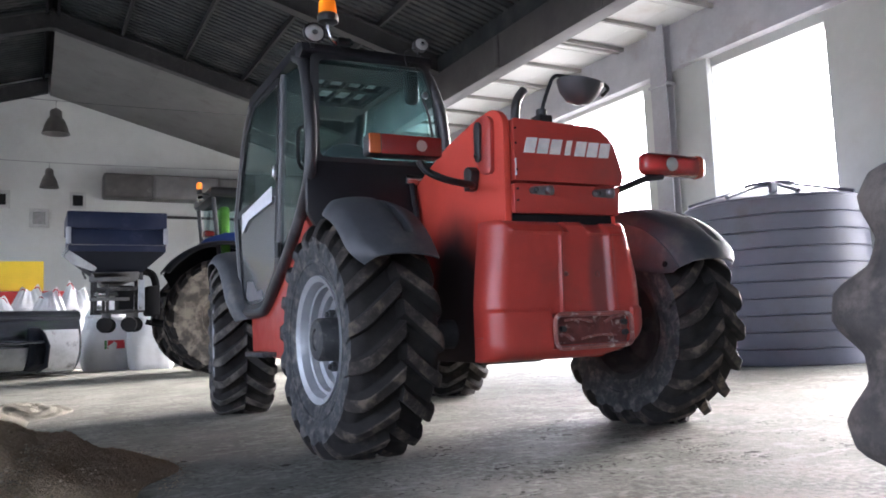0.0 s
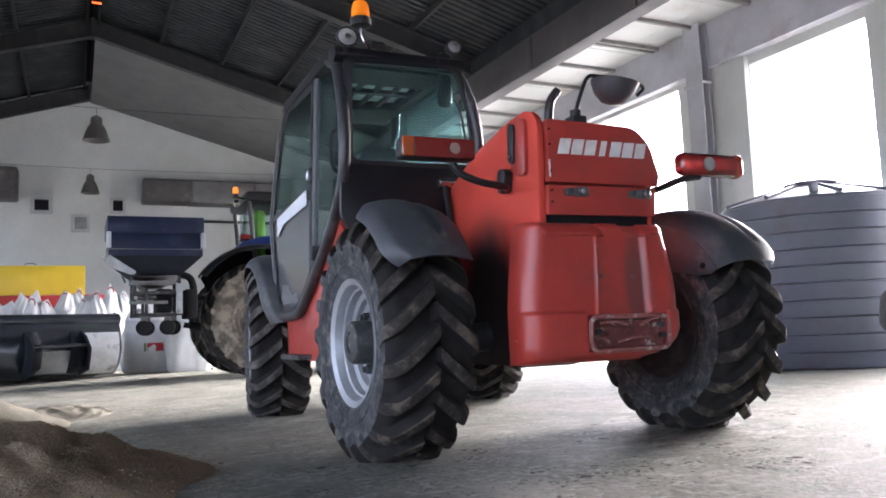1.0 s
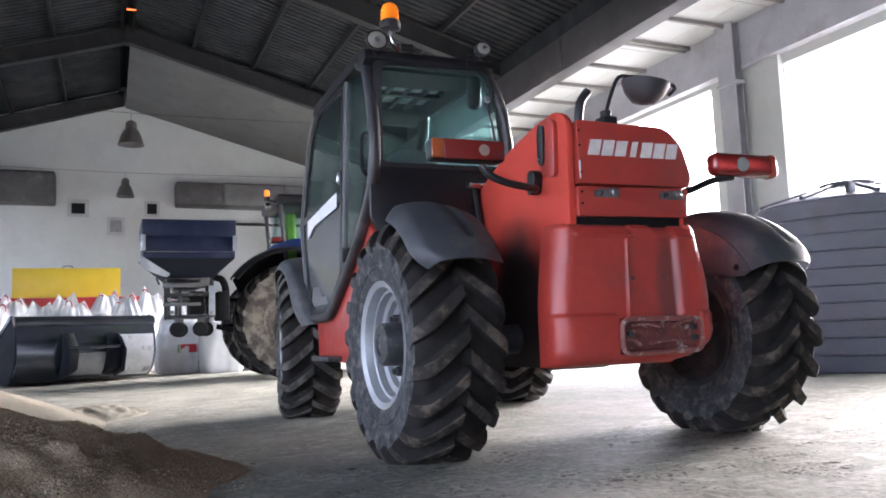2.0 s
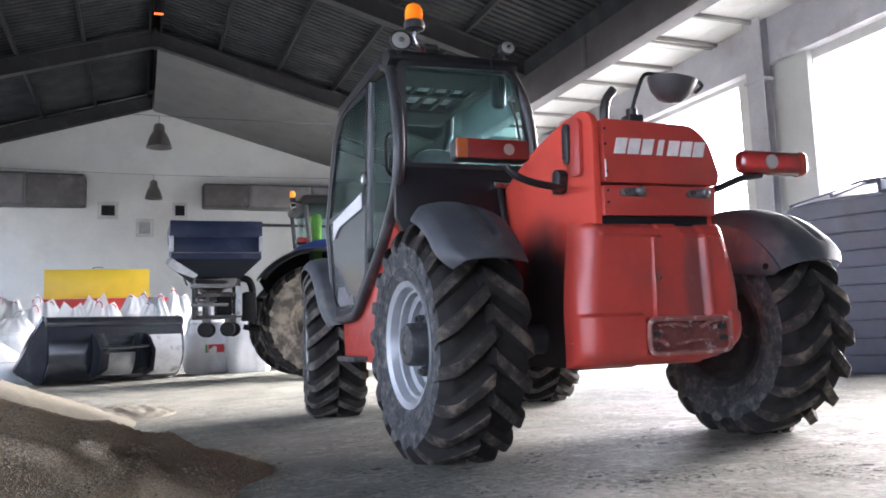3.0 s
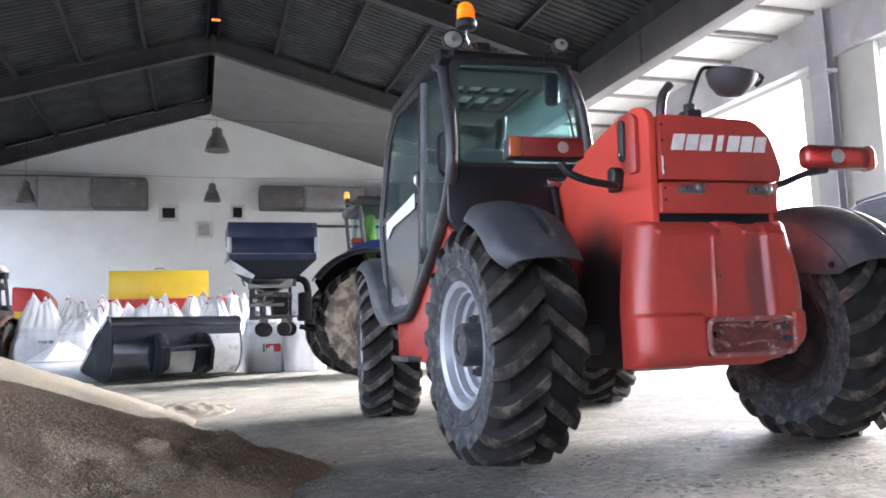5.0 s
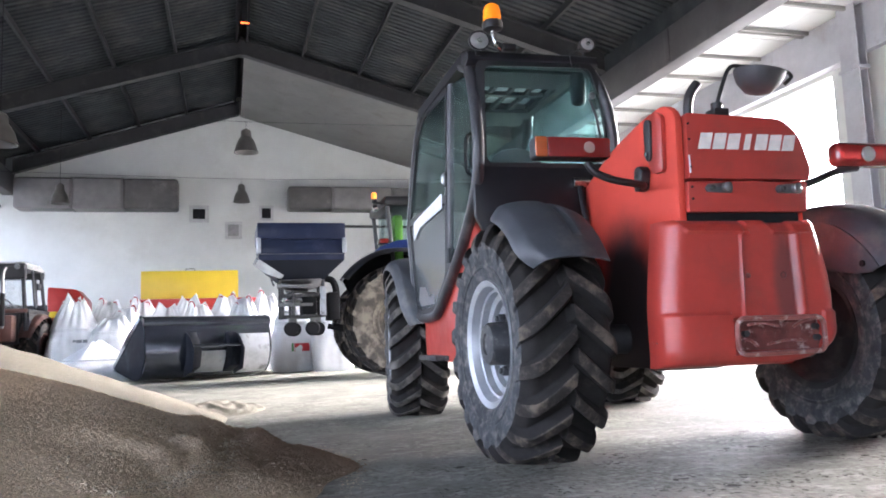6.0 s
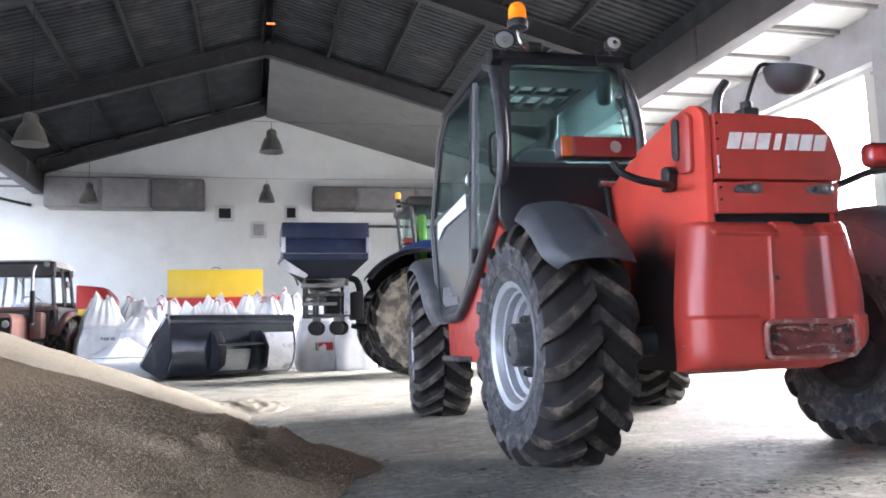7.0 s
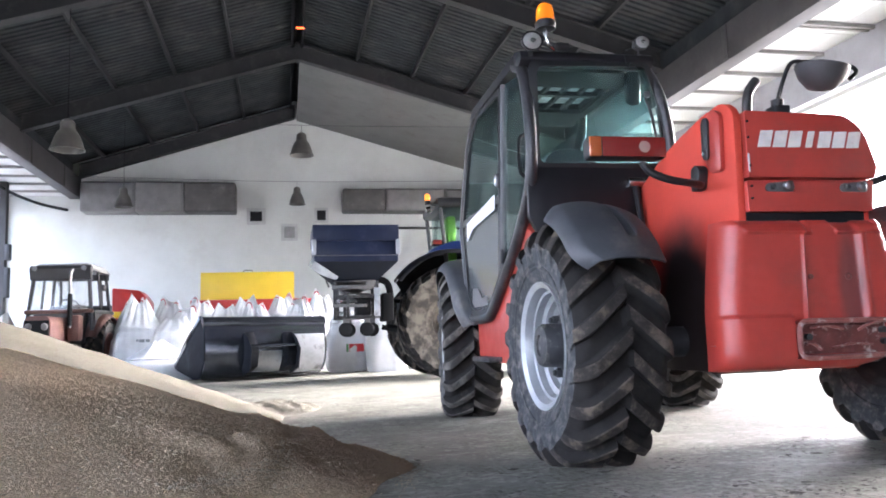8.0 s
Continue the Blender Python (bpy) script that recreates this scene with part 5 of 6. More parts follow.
for i, (x, y) in enumerate(((-6.9, 21.2), (-7.9, 21.5), (-7.2, 22.3))):
    big_bag(x, y, rnd(-10, 10), 12.5 + i, red=False, label="full white woven big bag")

# ---- loader bucket ----
BUCKET = material("worn_black_steel", (0.15, 0.168, 0.21), rough=0.2, metal=0.9, vary=0.25, scale=1.2, stain=(0.25, 0.27, 0.31), stain_scale=0.9, stain_at=(0.45, 0.8), coat=0.25, rough_vary=0.08, bump=0.02, bump_scale=3)
BUCKET_SIDE = material("dark_blue_black_steel", (0.013, 0.015, 0.020), rough=0.6, vary=0.4, scale=3, stain=(0.035, 0.038, 0.046), stain_scale=2.5, spec=0.12)
# bare steel of edges and brackets, also the painted reflections on the bucket
BARE_GLINT = material("rubbed_steel_and_glint", (0.50, 0.53, 0.57), rough=0.30, metal=0.6, vary=0.3, scale=3, stain=(0.10, 0.10, 0.10), stain_scale=3, stain_at=(0.52, 0.72))
bucket = thing("loader_bucket", pose(-0.40, 16.15, -0.02, 0, 0, 25) @ pose(0, 0, 0, 9, 0, 0) @ Matrix.Diagonal((1.05, 1.5, 1.12, 1.0)), "black steel loader bucket with painted-in bright reflections, on the floor", "bucket")
# outside of its bulging back, from the floor plate up to the lip
curve = smoothed([(0.30, 0.0, 0.0), (0.17, 0.0, 0.03), (0.07, 0.0, 0.10), (-0.01, 0.0, 0.22), (-0.055, 0.0, 0.38), (-0.06, 0.0, 0.54), (-0.03, 0.0, 0.72), (0.03, 0.0, 0.90), (0.07, 0.0, 1.0), (0.20, 0.0, 1.10)], 4)
BULGE = [(p[0], p[2]) for p in curve]


def shell_plate(z0, z1, out, inn):
    """A plate that follows the bulging back from z0 to z1, between two offsets from its outside."""
    run = [(y, z) for y, z in BULGE if z0 <= z <= z1]
    return [(y + out, z) for y, z in run] + [(y + inn, z) for y, z in reversed(run)]


part("shell", prism(shell_plate(-0.1, 1.2, 0.0, 0.035), "x", -1.22, 1.22), BUCKET, bucket)
part("floor_plate", box(-1.22, 1.22, 0.28, 1.06, 0.0, 0.02), BUCKET, bucket)
side = rounded([(0.06, 0.12), (-0.055, 0.45), (0.02, 0.87), (0.20, 1.12), (0.62, 0.70), (1.12, 0.03), (1.06, 0.0), (0.28, -0.004), (0.16, 0.035)], 0.05)
for s in (-1, 1):
    part("side_plate", prism(side, "x", s * 1.22 - 0.012, s * 1.22 + 0.012, 0.003), BUCKET_SIDE, bucket)
    part("edge_bar", prism([(0.20, 1.12), (1.12, 0.03), (1.04, 0.03), (0.16, 1.06)], "x", s * 1.22 - 0.025, s * 1.22 + 0.025, 0.004), BUCKET, bucket)
part("top_edge", tube([(-1.23, 0.13, 1.02), (1.23, 0.13, 1.02)], 0.095, 20), BUCKET, bucket)
part("cutting_edge", box(-1.24, 1.24, 0.98, 1.14, 0.0, 0.025), BARE_GLINT, bucket)
for x in (-0.38, 0.38):
    part("hook_bracket", prism([(0.02, 0.14), (-0.20, 0.30), (-0.22, 0.56), (-0.12, 0.74), (0.0, 0.86)], "x", x - 0.09, x + 0.09, 0.01), BUCKET_SIDE, bucket)
    part("hook_bracket", prism([(-0.02, 0.10), (-0.28, 0.26), (-0.30, 0.62), (-0.14, 0.80), (0.0, 0.86)], "x", x - 0.11 if x < 0 else x + 0.09, x - 0.09 if x < 0 else x + 0.11, 0.003), BUCKET_SIDE, bucket)
part("cross_bar", tube([(-0.47, -0.20, 0.66), (0.47, -0.20, 0.66)], 0.03, 10), BUCKET, bucket)
# pale plates over the shell paint in the bright floor's reflection
part("reflection_patch", prism(shell_plate(0.09, 0.84, -0.006, 0.004), "x", 0.52, 1.17), BARE_GLINT, bucket, "bright plate standing in for a floor reflection")
part("reflection_patch", prism(shell_plate(0.14, 0.56, -0.006, 0.004), "x", -0.27, 0.27), BARE_GLINT, bucket)

# ---- fertiliser spreader on the blue tractor ----
BLUE = material("dark_blue_paint", (0.004, 0.010, 0.036), rough=0.5, vary=0.25, scale=3, coat=0.05, spec=0.3, stain=(0.025, 0.032, 0.06), stain_scale=2)
BLUEBLACK = material("dark_hopper_steel", (0.010, 0.013, 0.022), rough=0.6, vary=0.3, scale=3, spec=0.25)
GALV = material("dull_galvanised_steel", (0.17, 0.17, 0.17), rough=0.4, metal=0.6, vary=0.3, scale=8, stain=(0.15, 0.14, 0.13), stain_scale=5)
MILKY = glass_material("milky_plastic", (0.9, 0.92, 0.93), film=0.3, film_color=(0.85, 0.87, 0.88))
spreader = thing("fertiliser_spreader", pose(1.17, 13.6, 0), "dark blue fertiliser spreader with a funnel hopper, carried on a tractor", "spreader")


def frustum(x, y, z0, x2, y2, z1, bm=None, cx=0.0):
    out = bm or bmesh.new()
    a = [out.verts.new(c) for c in ((-x, -y, z0), (x, -y, z0), (x, y, z0), (-x, y, z0))]
    b = [out.verts.new(c) for c in ((cx - x2, -y2, z1), (cx + x2, -y2, z1), (cx + x2, y2, z1), (cx - x2, y2, z1))]
    for i in range(4):
        out.faces.new((a[i], a[(i + 1) % 4], b[(i + 1) % 4], b[i]))
    out.faces.new(a[::-1])
    out.faces.new(b)
    return out


part("hopper_rim", box(-0.72, 0.72, -0.62, 0.62, 2.36, 2.63, 0.015), BLUE, spreader, "dark blue extension rim of the hopper")
bm = box(-0.70, 0.70, -0.60, 0.60, 2.01, 2.36, 0.01)
part("hopper_wall", bm, BLUE, spreader)
# thin galvanised strip stands in for a gleam along the hopper wall
part("gleam_strip", box(-0.71, 0.71, -0.612, 0.612, 2.108, 2.120, 0.003), GALV, spreader)
part("hopper_funnel", frustum(0.35, 0.3, 1.68, 0.70, 0.60, 2.01), BLUEBLACK, spreader, "dark tapering hopper bottom")
for s in (-1, 1):
    part("tarp_post", box(s * 0.70 - 0.035, s * 0.70 + 0.035, -0.64, -0.56, 2.13, 2.38, 0.01), BARE_GLINT, spreader, "bright corner bracket")
part("deflector", prism([(-0.74, 2.06), (-0.80, 1.95), (-0.62, 1.80), (-0.34, 1.70), (-0.30, 1.76)], "y", -0.60, -0.585), MILKY, spreader, "milky plastic deflector sheet")
part("chute", prism(rounded([(-0.38, 1.70), (0.34, 1.72), (0.30, 1.58), (0.05, 1.50), (-0.26, 1.52)], 0.03), "y", -0.40, -0.36, 0.008), GALV, spreader, "pale worn metal chute")
bm = box(-0.36, 0.34, -0.35, 0.35, 1.60, 1.71, 0.01)
for z, xa, xb in ((1.42, -0.34, 0.40), (1.07, -0.34, 0.40)):
    box(xa, xb, -0.40, -0.34, z, z + 0.05, 0.006, bm=bm)
    box(xa, xb, 0.34, 0.40, z, z + 0.05, 0.006, bm=bm)
for x in (-0.31, -0.14, 0.36):
    box(x - 0.025, x + 0.025, -0.40, -0.34, 1.07, 1.70, 0.006, bm=bm)
    box(x - 0.025, x + 0.025, 0.34, 0.40, 1.07, 1.70, 0.006, bm=bm)
part("frame", bm, HUBPAINT, spreader, "dirty black frame")
part("spinner_disc", lathe([(0.0, 1.36), (0.30, 1.34), (0.31, 1.36), (0.08, 1.41), (0.0, 1.41)], "z", 24), GALV, spreader)
part("gearbox", box(0.02, 0.26, -0.33, 0.30, 1.12, 1.50, 0.03), DARK, spreader)
part("end_plate", box(0.31, 0.40, -0.44, -0.41, 1.10, 1.58, 0.004), BARE_GLINT, spreader, "dull galvanised end plate")
part("dosing_box", prism([(-0.34, 1.70), (0.20, 1.70), (0.10, 1.50), (-0.22, 1.50)], "y", -0.40, 0.0, 0.01), GALV, spreader, "dull steel dosing box")
for x, z in ((-0.30, 1.36), (-0.26, 1.16)):
    part("bolt_head", cyl((x, -0.40, z), (x, -0.425, z), 0.035, 10), CHROME, spreader)
for z, w_ in ((1.56, 0.07), (1.26, 0.05)):
    part("control_rod", box(-0.40, 0.18, -0.43, -0.40, z, z + w_, 0.004), GALV, spreader)
part("lever", tube([(-0.45, -0.42, 1.60), (-0.50, -0.42, 1.72)], 0.018, 6), BLACK, spreader)
bm = tube(smoothed([(0.30, -0.1, 1.75), (0.55, -0.1, 1.70), (0.62, -0.1, 1.45), (0.58, -0.1, 1.2)], 5), 0.06, 10)
box(0.46, 0.66, -0.25, 0.25, 1.02, 1.5, 0.03, bm=bm)
part("headstock", bm, DARK, spreader, "black three-point headstock")
for x, y in ((-0.17, -0.30), (0.185, -0.30), (0.31, 0.1), (-0.08, 0.3)):
    part("castor_fork", box(x - 0.05, x + 0.05, y - 0.03, y + 0.03, 0.92, 1.09, 0.006), GALV, spreader)
    part("castor", lathe([(0.03, -0.05), (0.10, -0.045), (0.125, -0.02), (0.125, 0.02), (0.10, 0.045), (0.03, 0.05)], "y", 20), DARK, spreader, "small black castor wheel").location = (x, y, 0.89)

# ---- blue tractor ----
TRAC_BLUE = material("tractor_blue_paint", (0.012, 0.035, 0.15), rough=0.35, vary=0.15, scale=3, coat=0.4)
MUDDY = material("muddy_rubber", (0.07, 0.06, 0.05), rough=0.95, vary=0.4, scale=7, stain=(0.19, 0.165, 0.13), stain_scale=4, stain_at=(0.42, 0.62), bump=0.3, bump_scale=40)
GREENGLASS = material("bright_green_cloth", (0.17, 0.40, 0.045), rough=0.8, vary=0.4, scale=9)
trac = thing("tractor", pose(2.95, 14.55, 0, 0, 0, -91), "blue tractor with big muddy rear tyres and a glazed cab", "tractor")
# x to its right, y ahead, over the middle of the rear axle
big_me = tyre_mesh([RUBBER, MUDDY, GROOVE_SHADE], 1.0, 0.28, 0.45, 20, 0.06, 0.085, 0.30)
bigrim_me = finish("wheel", rim_mesh(0.45, 0.28, 1), MUDDY, 30)
small_me = tyre_mesh([RUBBER, MUDDY, GROOVE_SHADE], 0.68, 0.22, 0.36, 18, 0.045, 0.08, 0.30)
smallrim_me = finish("wheel", rim_mesh(0.36, 0.22, 1), RIM, 30)
for s in (-1, 1):
    for me_t, me_r, y, z, x in ((big_me, bigrim_me, 0.0, 0.98, 0.88), (small_me, smallrim_me, 2.6, 0.66, 0.85)):
        w = new("wheel", me_r)
        w.parent = trac
        w.matrix_local = pose(s * x, y, z, 0, 0, 0 if s > 0 else 180)
        t_ = new("tyre", me_t)
        t_.parent = w
    part("mudguard", mudguard_mesh(s, cy=0.0, cz=1.06, a0=35, a1=146 if s > 0 else 116, xo=1.24, xi=0.45, r0=1.15, r1=1.20, slot=False), BLACK, trac, "black rear mudguard")
part("fender_top", prism(rounded([(-0.42, 2.22), (-0.34, 2.30), (0.0, 2.42), (0.6, 2.46), (0.6, 2.30), (0.0, 2.28), (-0.36, 2.17)], 0.03), "x", 0.50, 0.92, 0.02), TRAC_BLUE, trac, "blue top of the rear mudguard")
for s in (-1, 1):
    ring_ = [(1.17 * math.cos(radians(a)), 1.06 + 1.17 * math.sin(radians(a))) for a in range(30, 146 if s > 0 else 116, 5)]
    part("inner_skirt", prism(ring_ + [(-0.55, 0.95), (0.55, 0.95)], "x", min(s * 0.45, s * 0.43), max(s * 0.45, s * 0.43)), DARK, trac, "black inner side of the mudguard")
part("tail_light", box(0.62, 0.90, -0.34, -0.16, 2.36, 2.46, 0.03), REDLENS, trac)
part("axle", cyl((-0.7, 0, 0.9), (0.7, 0, 0.9), 0.16, 14), DARK, trac)
part("front_axle", cyl((-0.7, 2.6, 0.66), (0.7, 2.6, 0.66), 0.1, 12), DARK, trac)
part("body", box(-0.3, 0.3, -0.3, 3.2, 0.7, 1.2, 0.05), DARK, trac)
part("hood", prism(rounded([(1.75, 1.1), (1.75, 1.75), (3.3, 1.6), (3.7, 1.4), (3.7, 0.95)], 0.12), "x", -0.4, 0.4, 0.06), TRAC_BLUE, trac, "blue engine hood")
part("cab_base", box(-0.8, 0.8, 0.05, 1.75, 1.2, 1.62, 0.05), TRAC_BLUE, trac)
part("cab_roof", box(-0.88, 0.88, -0.15, 1.85, 3.06, 3.24, 0.06), BLACK, trac)
for x in (-0.76, 0.76):
    for y, yt in ((0.05, -0.08), (1.7, 1.6), (0.85, 0.8)):
        part("cab_pillar", tube([(x, y, 1.6), (x, yt, 3.1)], 0.04, 8), BLACK, trac)
pane = part("cab_glass", box(-0.77, 0.77, 0.02, 1.68, 1.62, 3.06), GLASS, trac, "green-tinted cab glazing")
pane.visible_shadow = False
part("seat", box(-0.25, 0.25, 0.6, 1.1, 1.6, 2.2, 0.08), SEAT, trac)
part("jacket", box(0.10, 0.71, 0.06, 0.22, 2.0, 2.92, 0.05), GREENGLASS, trac, "bright green work coat hung in the cab")
bcn = part("beacon", cyl((0, 0, 0), (0, 0, 0.08), 0.05, 14), BLACK, trac, "lit amber beacon on a bracket")
bcn.location = (0.70, -0.30, 3.12)
part("dome", lathe([(0.05, 0.08), (0.05, 0.17), (0.03, 0.20), (0.0, 0.20)], "z", 16), lens_material("lit_tractor_amber", (1.0, 0.30, 0.04), 0.04), bcn)
part("bracket", tube([(0, 0, 0.02), (0.05, 0.3, -0.05)], 0.02, 6), BLACK, bcn)
part("work_light", cyl((0.0, 0.05, -0.08), (0.0, -0.03, -0.10), 0.055, 14), CHROME, bcn)
for piece in trac.children:
    if piece.name.split(".")[0] in ("cab_base", "cab_roof", "cab_pillar", "cab_glass", "seat", "jacket", "beacon", "hood"):
        piece.location.y -= 0.08
part("rear_lift", box(-0.45, 0.45, -0.85, -0.2, 0.75, 1.45, 0.05), DARK, trac)
for s in (-1, 1):
    part("lower_link", tube([(s * 0.35, -0.3, 0.75), (s * 0.42, -1.15, 0.95)], 0.05, 8), DARK, trac)
part("top_link", tube([(0, -0.3, 1.35), (0, -1.2, 1.45)], 0.04, 8), DARK, trac)

# ---- seed drill with a yellow lid behind the bags ----
YELLOW = material("yellow_paint", (0.75, 0.53, 0.03), rough=0.45, vary=0.10, scale=2, coat=0.2)
IMPRED = material("implement_red_paint", (0.50, 0.035, 0.03), rough=0.45, vary=0.2, scale=3, coat=0.2)
drill = thing("seed_drill", pose(-1.05, 23.2, 0), "seed drill with a yellow board over a red hopper", "seed drill")
part("yellow_board", box(-1.31, 1.31, -0.06, 0.0, 2.00, 2.78, 0.01), YELLOW, drill, "plain yellow board")
part("handle", tube(smoothed([(-0.12, -0.03, 2.77), (-0.1, -0.03, 2.83), (0.1, -0.03, 2.83), (0.12, -0.03, 2.77)], 4), 0.012, 6), BLACK, drill)
part("hopper", prism(rounded([(0.0, 1.1), (-0.25, 1.2), (-0.35, 1.98), (0.5, 1.98), (0.4, 1.2)], 0.04), "x", -1.55, 2.0, 0.01), IMPRED, drill, "red seed hopper")
part("drill_frame", box(-1.5, 1.95, 0.0, 0.3, 0.45, 1.12, 0.02), DARK, drill)
for x in (-1.2, -0.4, 0.4, 1.2, 1.8):
    part("coulter", tube([(x, 0.1, 0.6), (x, -0.1, 0.0)], 0.04, 8), DARK, drill)
imp = thing("implement", pose(-4.33, 24.0, 0, 0, 0, 0) @ Matrix.Diagonal((0.67, 1.0, 0.97, 1.0)), "red and yellow field implement", "implement")
part("red_cover", prism(rounded([(-0.75, 1.65), (-0.75, 2.50), (0.35, 2.42), (0.75, 2.1), (0.75, 1.65)], 0.08), "y", -0.3, 0.6, 0.02), IMPRED, imp)
part("yellow_band", box(-0.76, 0.5, -0.31, 0.4, 1.62, 1.80, 0.01), YELLOW, imp)
part("red_body", box(-0.75, 0.6, -0.25, 0.6, 0.5, 1.62, 0.03), IMPRED, imp)
for x in (-0.6, 0.5):
    part("leg", box(x - 0.05, x + 0.05, 0.1, 0.2, 0, 0.5), DARK, imp)

# ---- old tractor facing the camera's side of the hall ----
OLDRED = material("faded_brownish_red_paint", (0.17, 0.085, 0.07), rough=0.6, vary=0.3, scale=4, stain=(0.12, 0.07, 0.05), stain_scale=3)
OLDGREY = material("old_dark_cab_paint", (0.05, 0.05, 0.055), rough=0.55, vary=0.3, scale=4)
PALEROOF = material("pale_cab_roof", (0.55, 0.55, 0.53), rough=0.6, vary=0.2, scale=3)
OLDFENDER = material("dusty_dark_red_fender", (0.115, 0.055, 0.048), rough=0.8, vary=0.35, scale=4, stain=(0.15, 0.12, 0.105), stain_scale=3)
OLDLENS = material("dull_lamp_glass", (0.22, 0.21, 0.20), rough=0.5, vary=0.3, scale=12)
old = thing("old_tractor", pose(-5.12, 20.6, 0, 0, 0, 175) @ Matrix.Diagonal((0.95, 1.08, 1.0, 1.0)), "old tractor with a faded red hood and a boxy dark cab", "tractor")
# y ahead (towards the camera), over the rear axle
for x, y, xt, yt, r in ((-0.78, 0.76, -0.64, 0.64, 0.05), (0.78, 0.76, 0.64, 0.64, 0.05), (-0.78, -0.62, -0.64, -0.5, 0.045), (0.78, -0.62, 0.64, -0.5, 0.045), (0.78, 0.05, 0.64, 0.05, 0.035), (-0.78, 0.05, -0.64, 0.05, 0.035)):
    part("cab_post", tube([(x, y, 1.15), (xt, yt, 2.62)], r, 8), OLDGREY, old)
roof_ = part("cab_roof", frustum(0.72, 0.72, 2.58, 0.60, 0.60, 2.75), PALEROOF, old, "pale boxy cab roof")
part("front_visor", prism(rounded([(0.60, 2.34), (0.74, 2.36), (0.80, 2.62), (0.72, 2.70), (0.60, 2.66)], 0.02), "x", -0.72, 0.72, 0.01), OLDGREY, roof_, "dark front visor of the roof")
for x in (-0.58, 0.58):
    part("lamp", cyl((x, 0.78, 2.62), (x, 0.85, 2.62), 0.06, 14), GALV, old)
part("waist_bar", box(-0.81, 0.81, 0.72, 0.82, 1.56, 1.65, 0.015), OLDRED, old, "faded red bar under the windscreen")
for s_ in (-1, 1):
    part("side_bar", box(s_ * 0.80 - 0.03, s_ * 0.80 + 0.03, -0.66, 0.74, 1.55, 1.64, 0.012), OLDGREY, old)
part("rear_bar", box(-0.78, 0.78, -0.68, -0.60, 1.58, 1.80, 0.015), OLDGREY, old)
part("rear_header", box(-0.72, 0.72, -0.58, -0.50, 2.42, 2.60, 0.015), OLDGREY, old)
for s_ in (-1, 1):
    part("rear_jamb", tube([(s_ * 0.52, -0.62, 1.75), (s_ * 0.50, -0.54, 2.46)], 0.04, 8), OLDGREY, old)
part("firewall", box(-0.60, 0.60, 0.66, 0.76, 0.85, 1.56, 0.02), OLDGREY, old)
part("rear_wall", box(-0.78, 0.78, -0.70, -0.62, 0.90, 1.58, 0.02), OLDGREY, old)
pane = part("windscreen", prism([(0.765, 1.65), (0.665, 2.38), (0.658, 2.38), (0.758, 1.65)], "x", -0.70, 0.70), DUSTY_GLASS, old, "dusty windscreen")
pane.visible_shadow = False
part("wiper", tube([(0.10, 0.72, 2.36), (0.02, 0.74, 2.20)], 0.012, 6), BLACK, old)
part("side_mirror", box(-0.88, -0.84, 0.10, 0.30, 2.10, 2.26, 0.015), OLDGREY, old)
part("steering_wheel", tube([(-0.05 + 0.23 * math.cos(2 * math.pi * i / 20), 0.32 + 0.12 * math.sin(2 * math.pi * i / 20), 1.78 + 0.12 * math.sin(2 * math.pi * i / 20)) for i in range(20)], 0.02, 6, closed=True), BLACK, old)
part("dashboard", box(-0.45, 0.30, 0.45, 0.66, 1.50, 1.74, 0.05), OLDGREY, old)
part("seat", box(-0.25, 0.25, -0.40, 0.0, 1.35, 1.80, 0.06), SEAT, old)
part("hood", prism(rounded([(-0.30, 0.75), (-0.30, 1.36), (-0.20, 1.46), (0.20, 1.46), (0.30, 1.36), (0.30, 0.75)], 0.06), "y", 0.85, 1.95, 0.03), OLDRED, old, "faded red engine hood")
part("grille", box(-0.27, 0.27, 1.95, 1.98, 0.8, 1.36, 0.01), DARK, old)
for x in (-0.18, 0.18):
    part("headlamp", lathe([(0.0, 2.03), (0.06, 2.02), (0.08, 1.99), (0.08, 1.94), (0.0, 1.94)], "y", 18), OLDLENS, old, "dull dusty headlamp").location = (x, 0, 1.22)
part("door_panel", box(-0.815, -0.775, -0.60, 0.70, 0.95, 1.56, 0.01), OLDGREY, old, "dark lower side panel of the cab")
part("side_tank", box(-0.62, -0.34, 0.84, 1.16, 0.90, 1.50, 0.06), OLDRED, old, "faded red tank beside the hood")
part("exhaust_stack", tube(smoothed([(-0.42, 1.20, 1.2), (-0.42, 1.20, 1.9), (-0.42, 1.20, 2.42), (-0.47, 1.16, 2.56)], 4), 0.035, 10), GALV, old)
part("exhaust_muffler", cyl((-0.42, 1.20, 1.25), (-0.42, 1.20, 1.98), 0.055, 12), DARK, old)
part("body", box(-0.28, 0.28, -0.5, 1.9, 0.55, 1.05, 0.04), DARK, old)
oldbig_me = tyre_mesh([RUBBER, SIDEWALL, GROOVE_SHADE], 0.72, 0.2, 0.38, 18, 0.04, 0.09, 0.3)
oldbigrim_me = finish("wheel", rim_mesh(0.38, 0.2, 1), OLDRED, 30)
oldsmall_me = tyre_mesh([RUBBER, SIDEWALL, GROOVE_SHADE], 0.42, 0.11, 0.23, 14, 0.02, 0.07, 0.3)
oldsmallrim_me = finish("wheel", rim_mesh(0.23, 0.11, 1), OLDRED, 30)
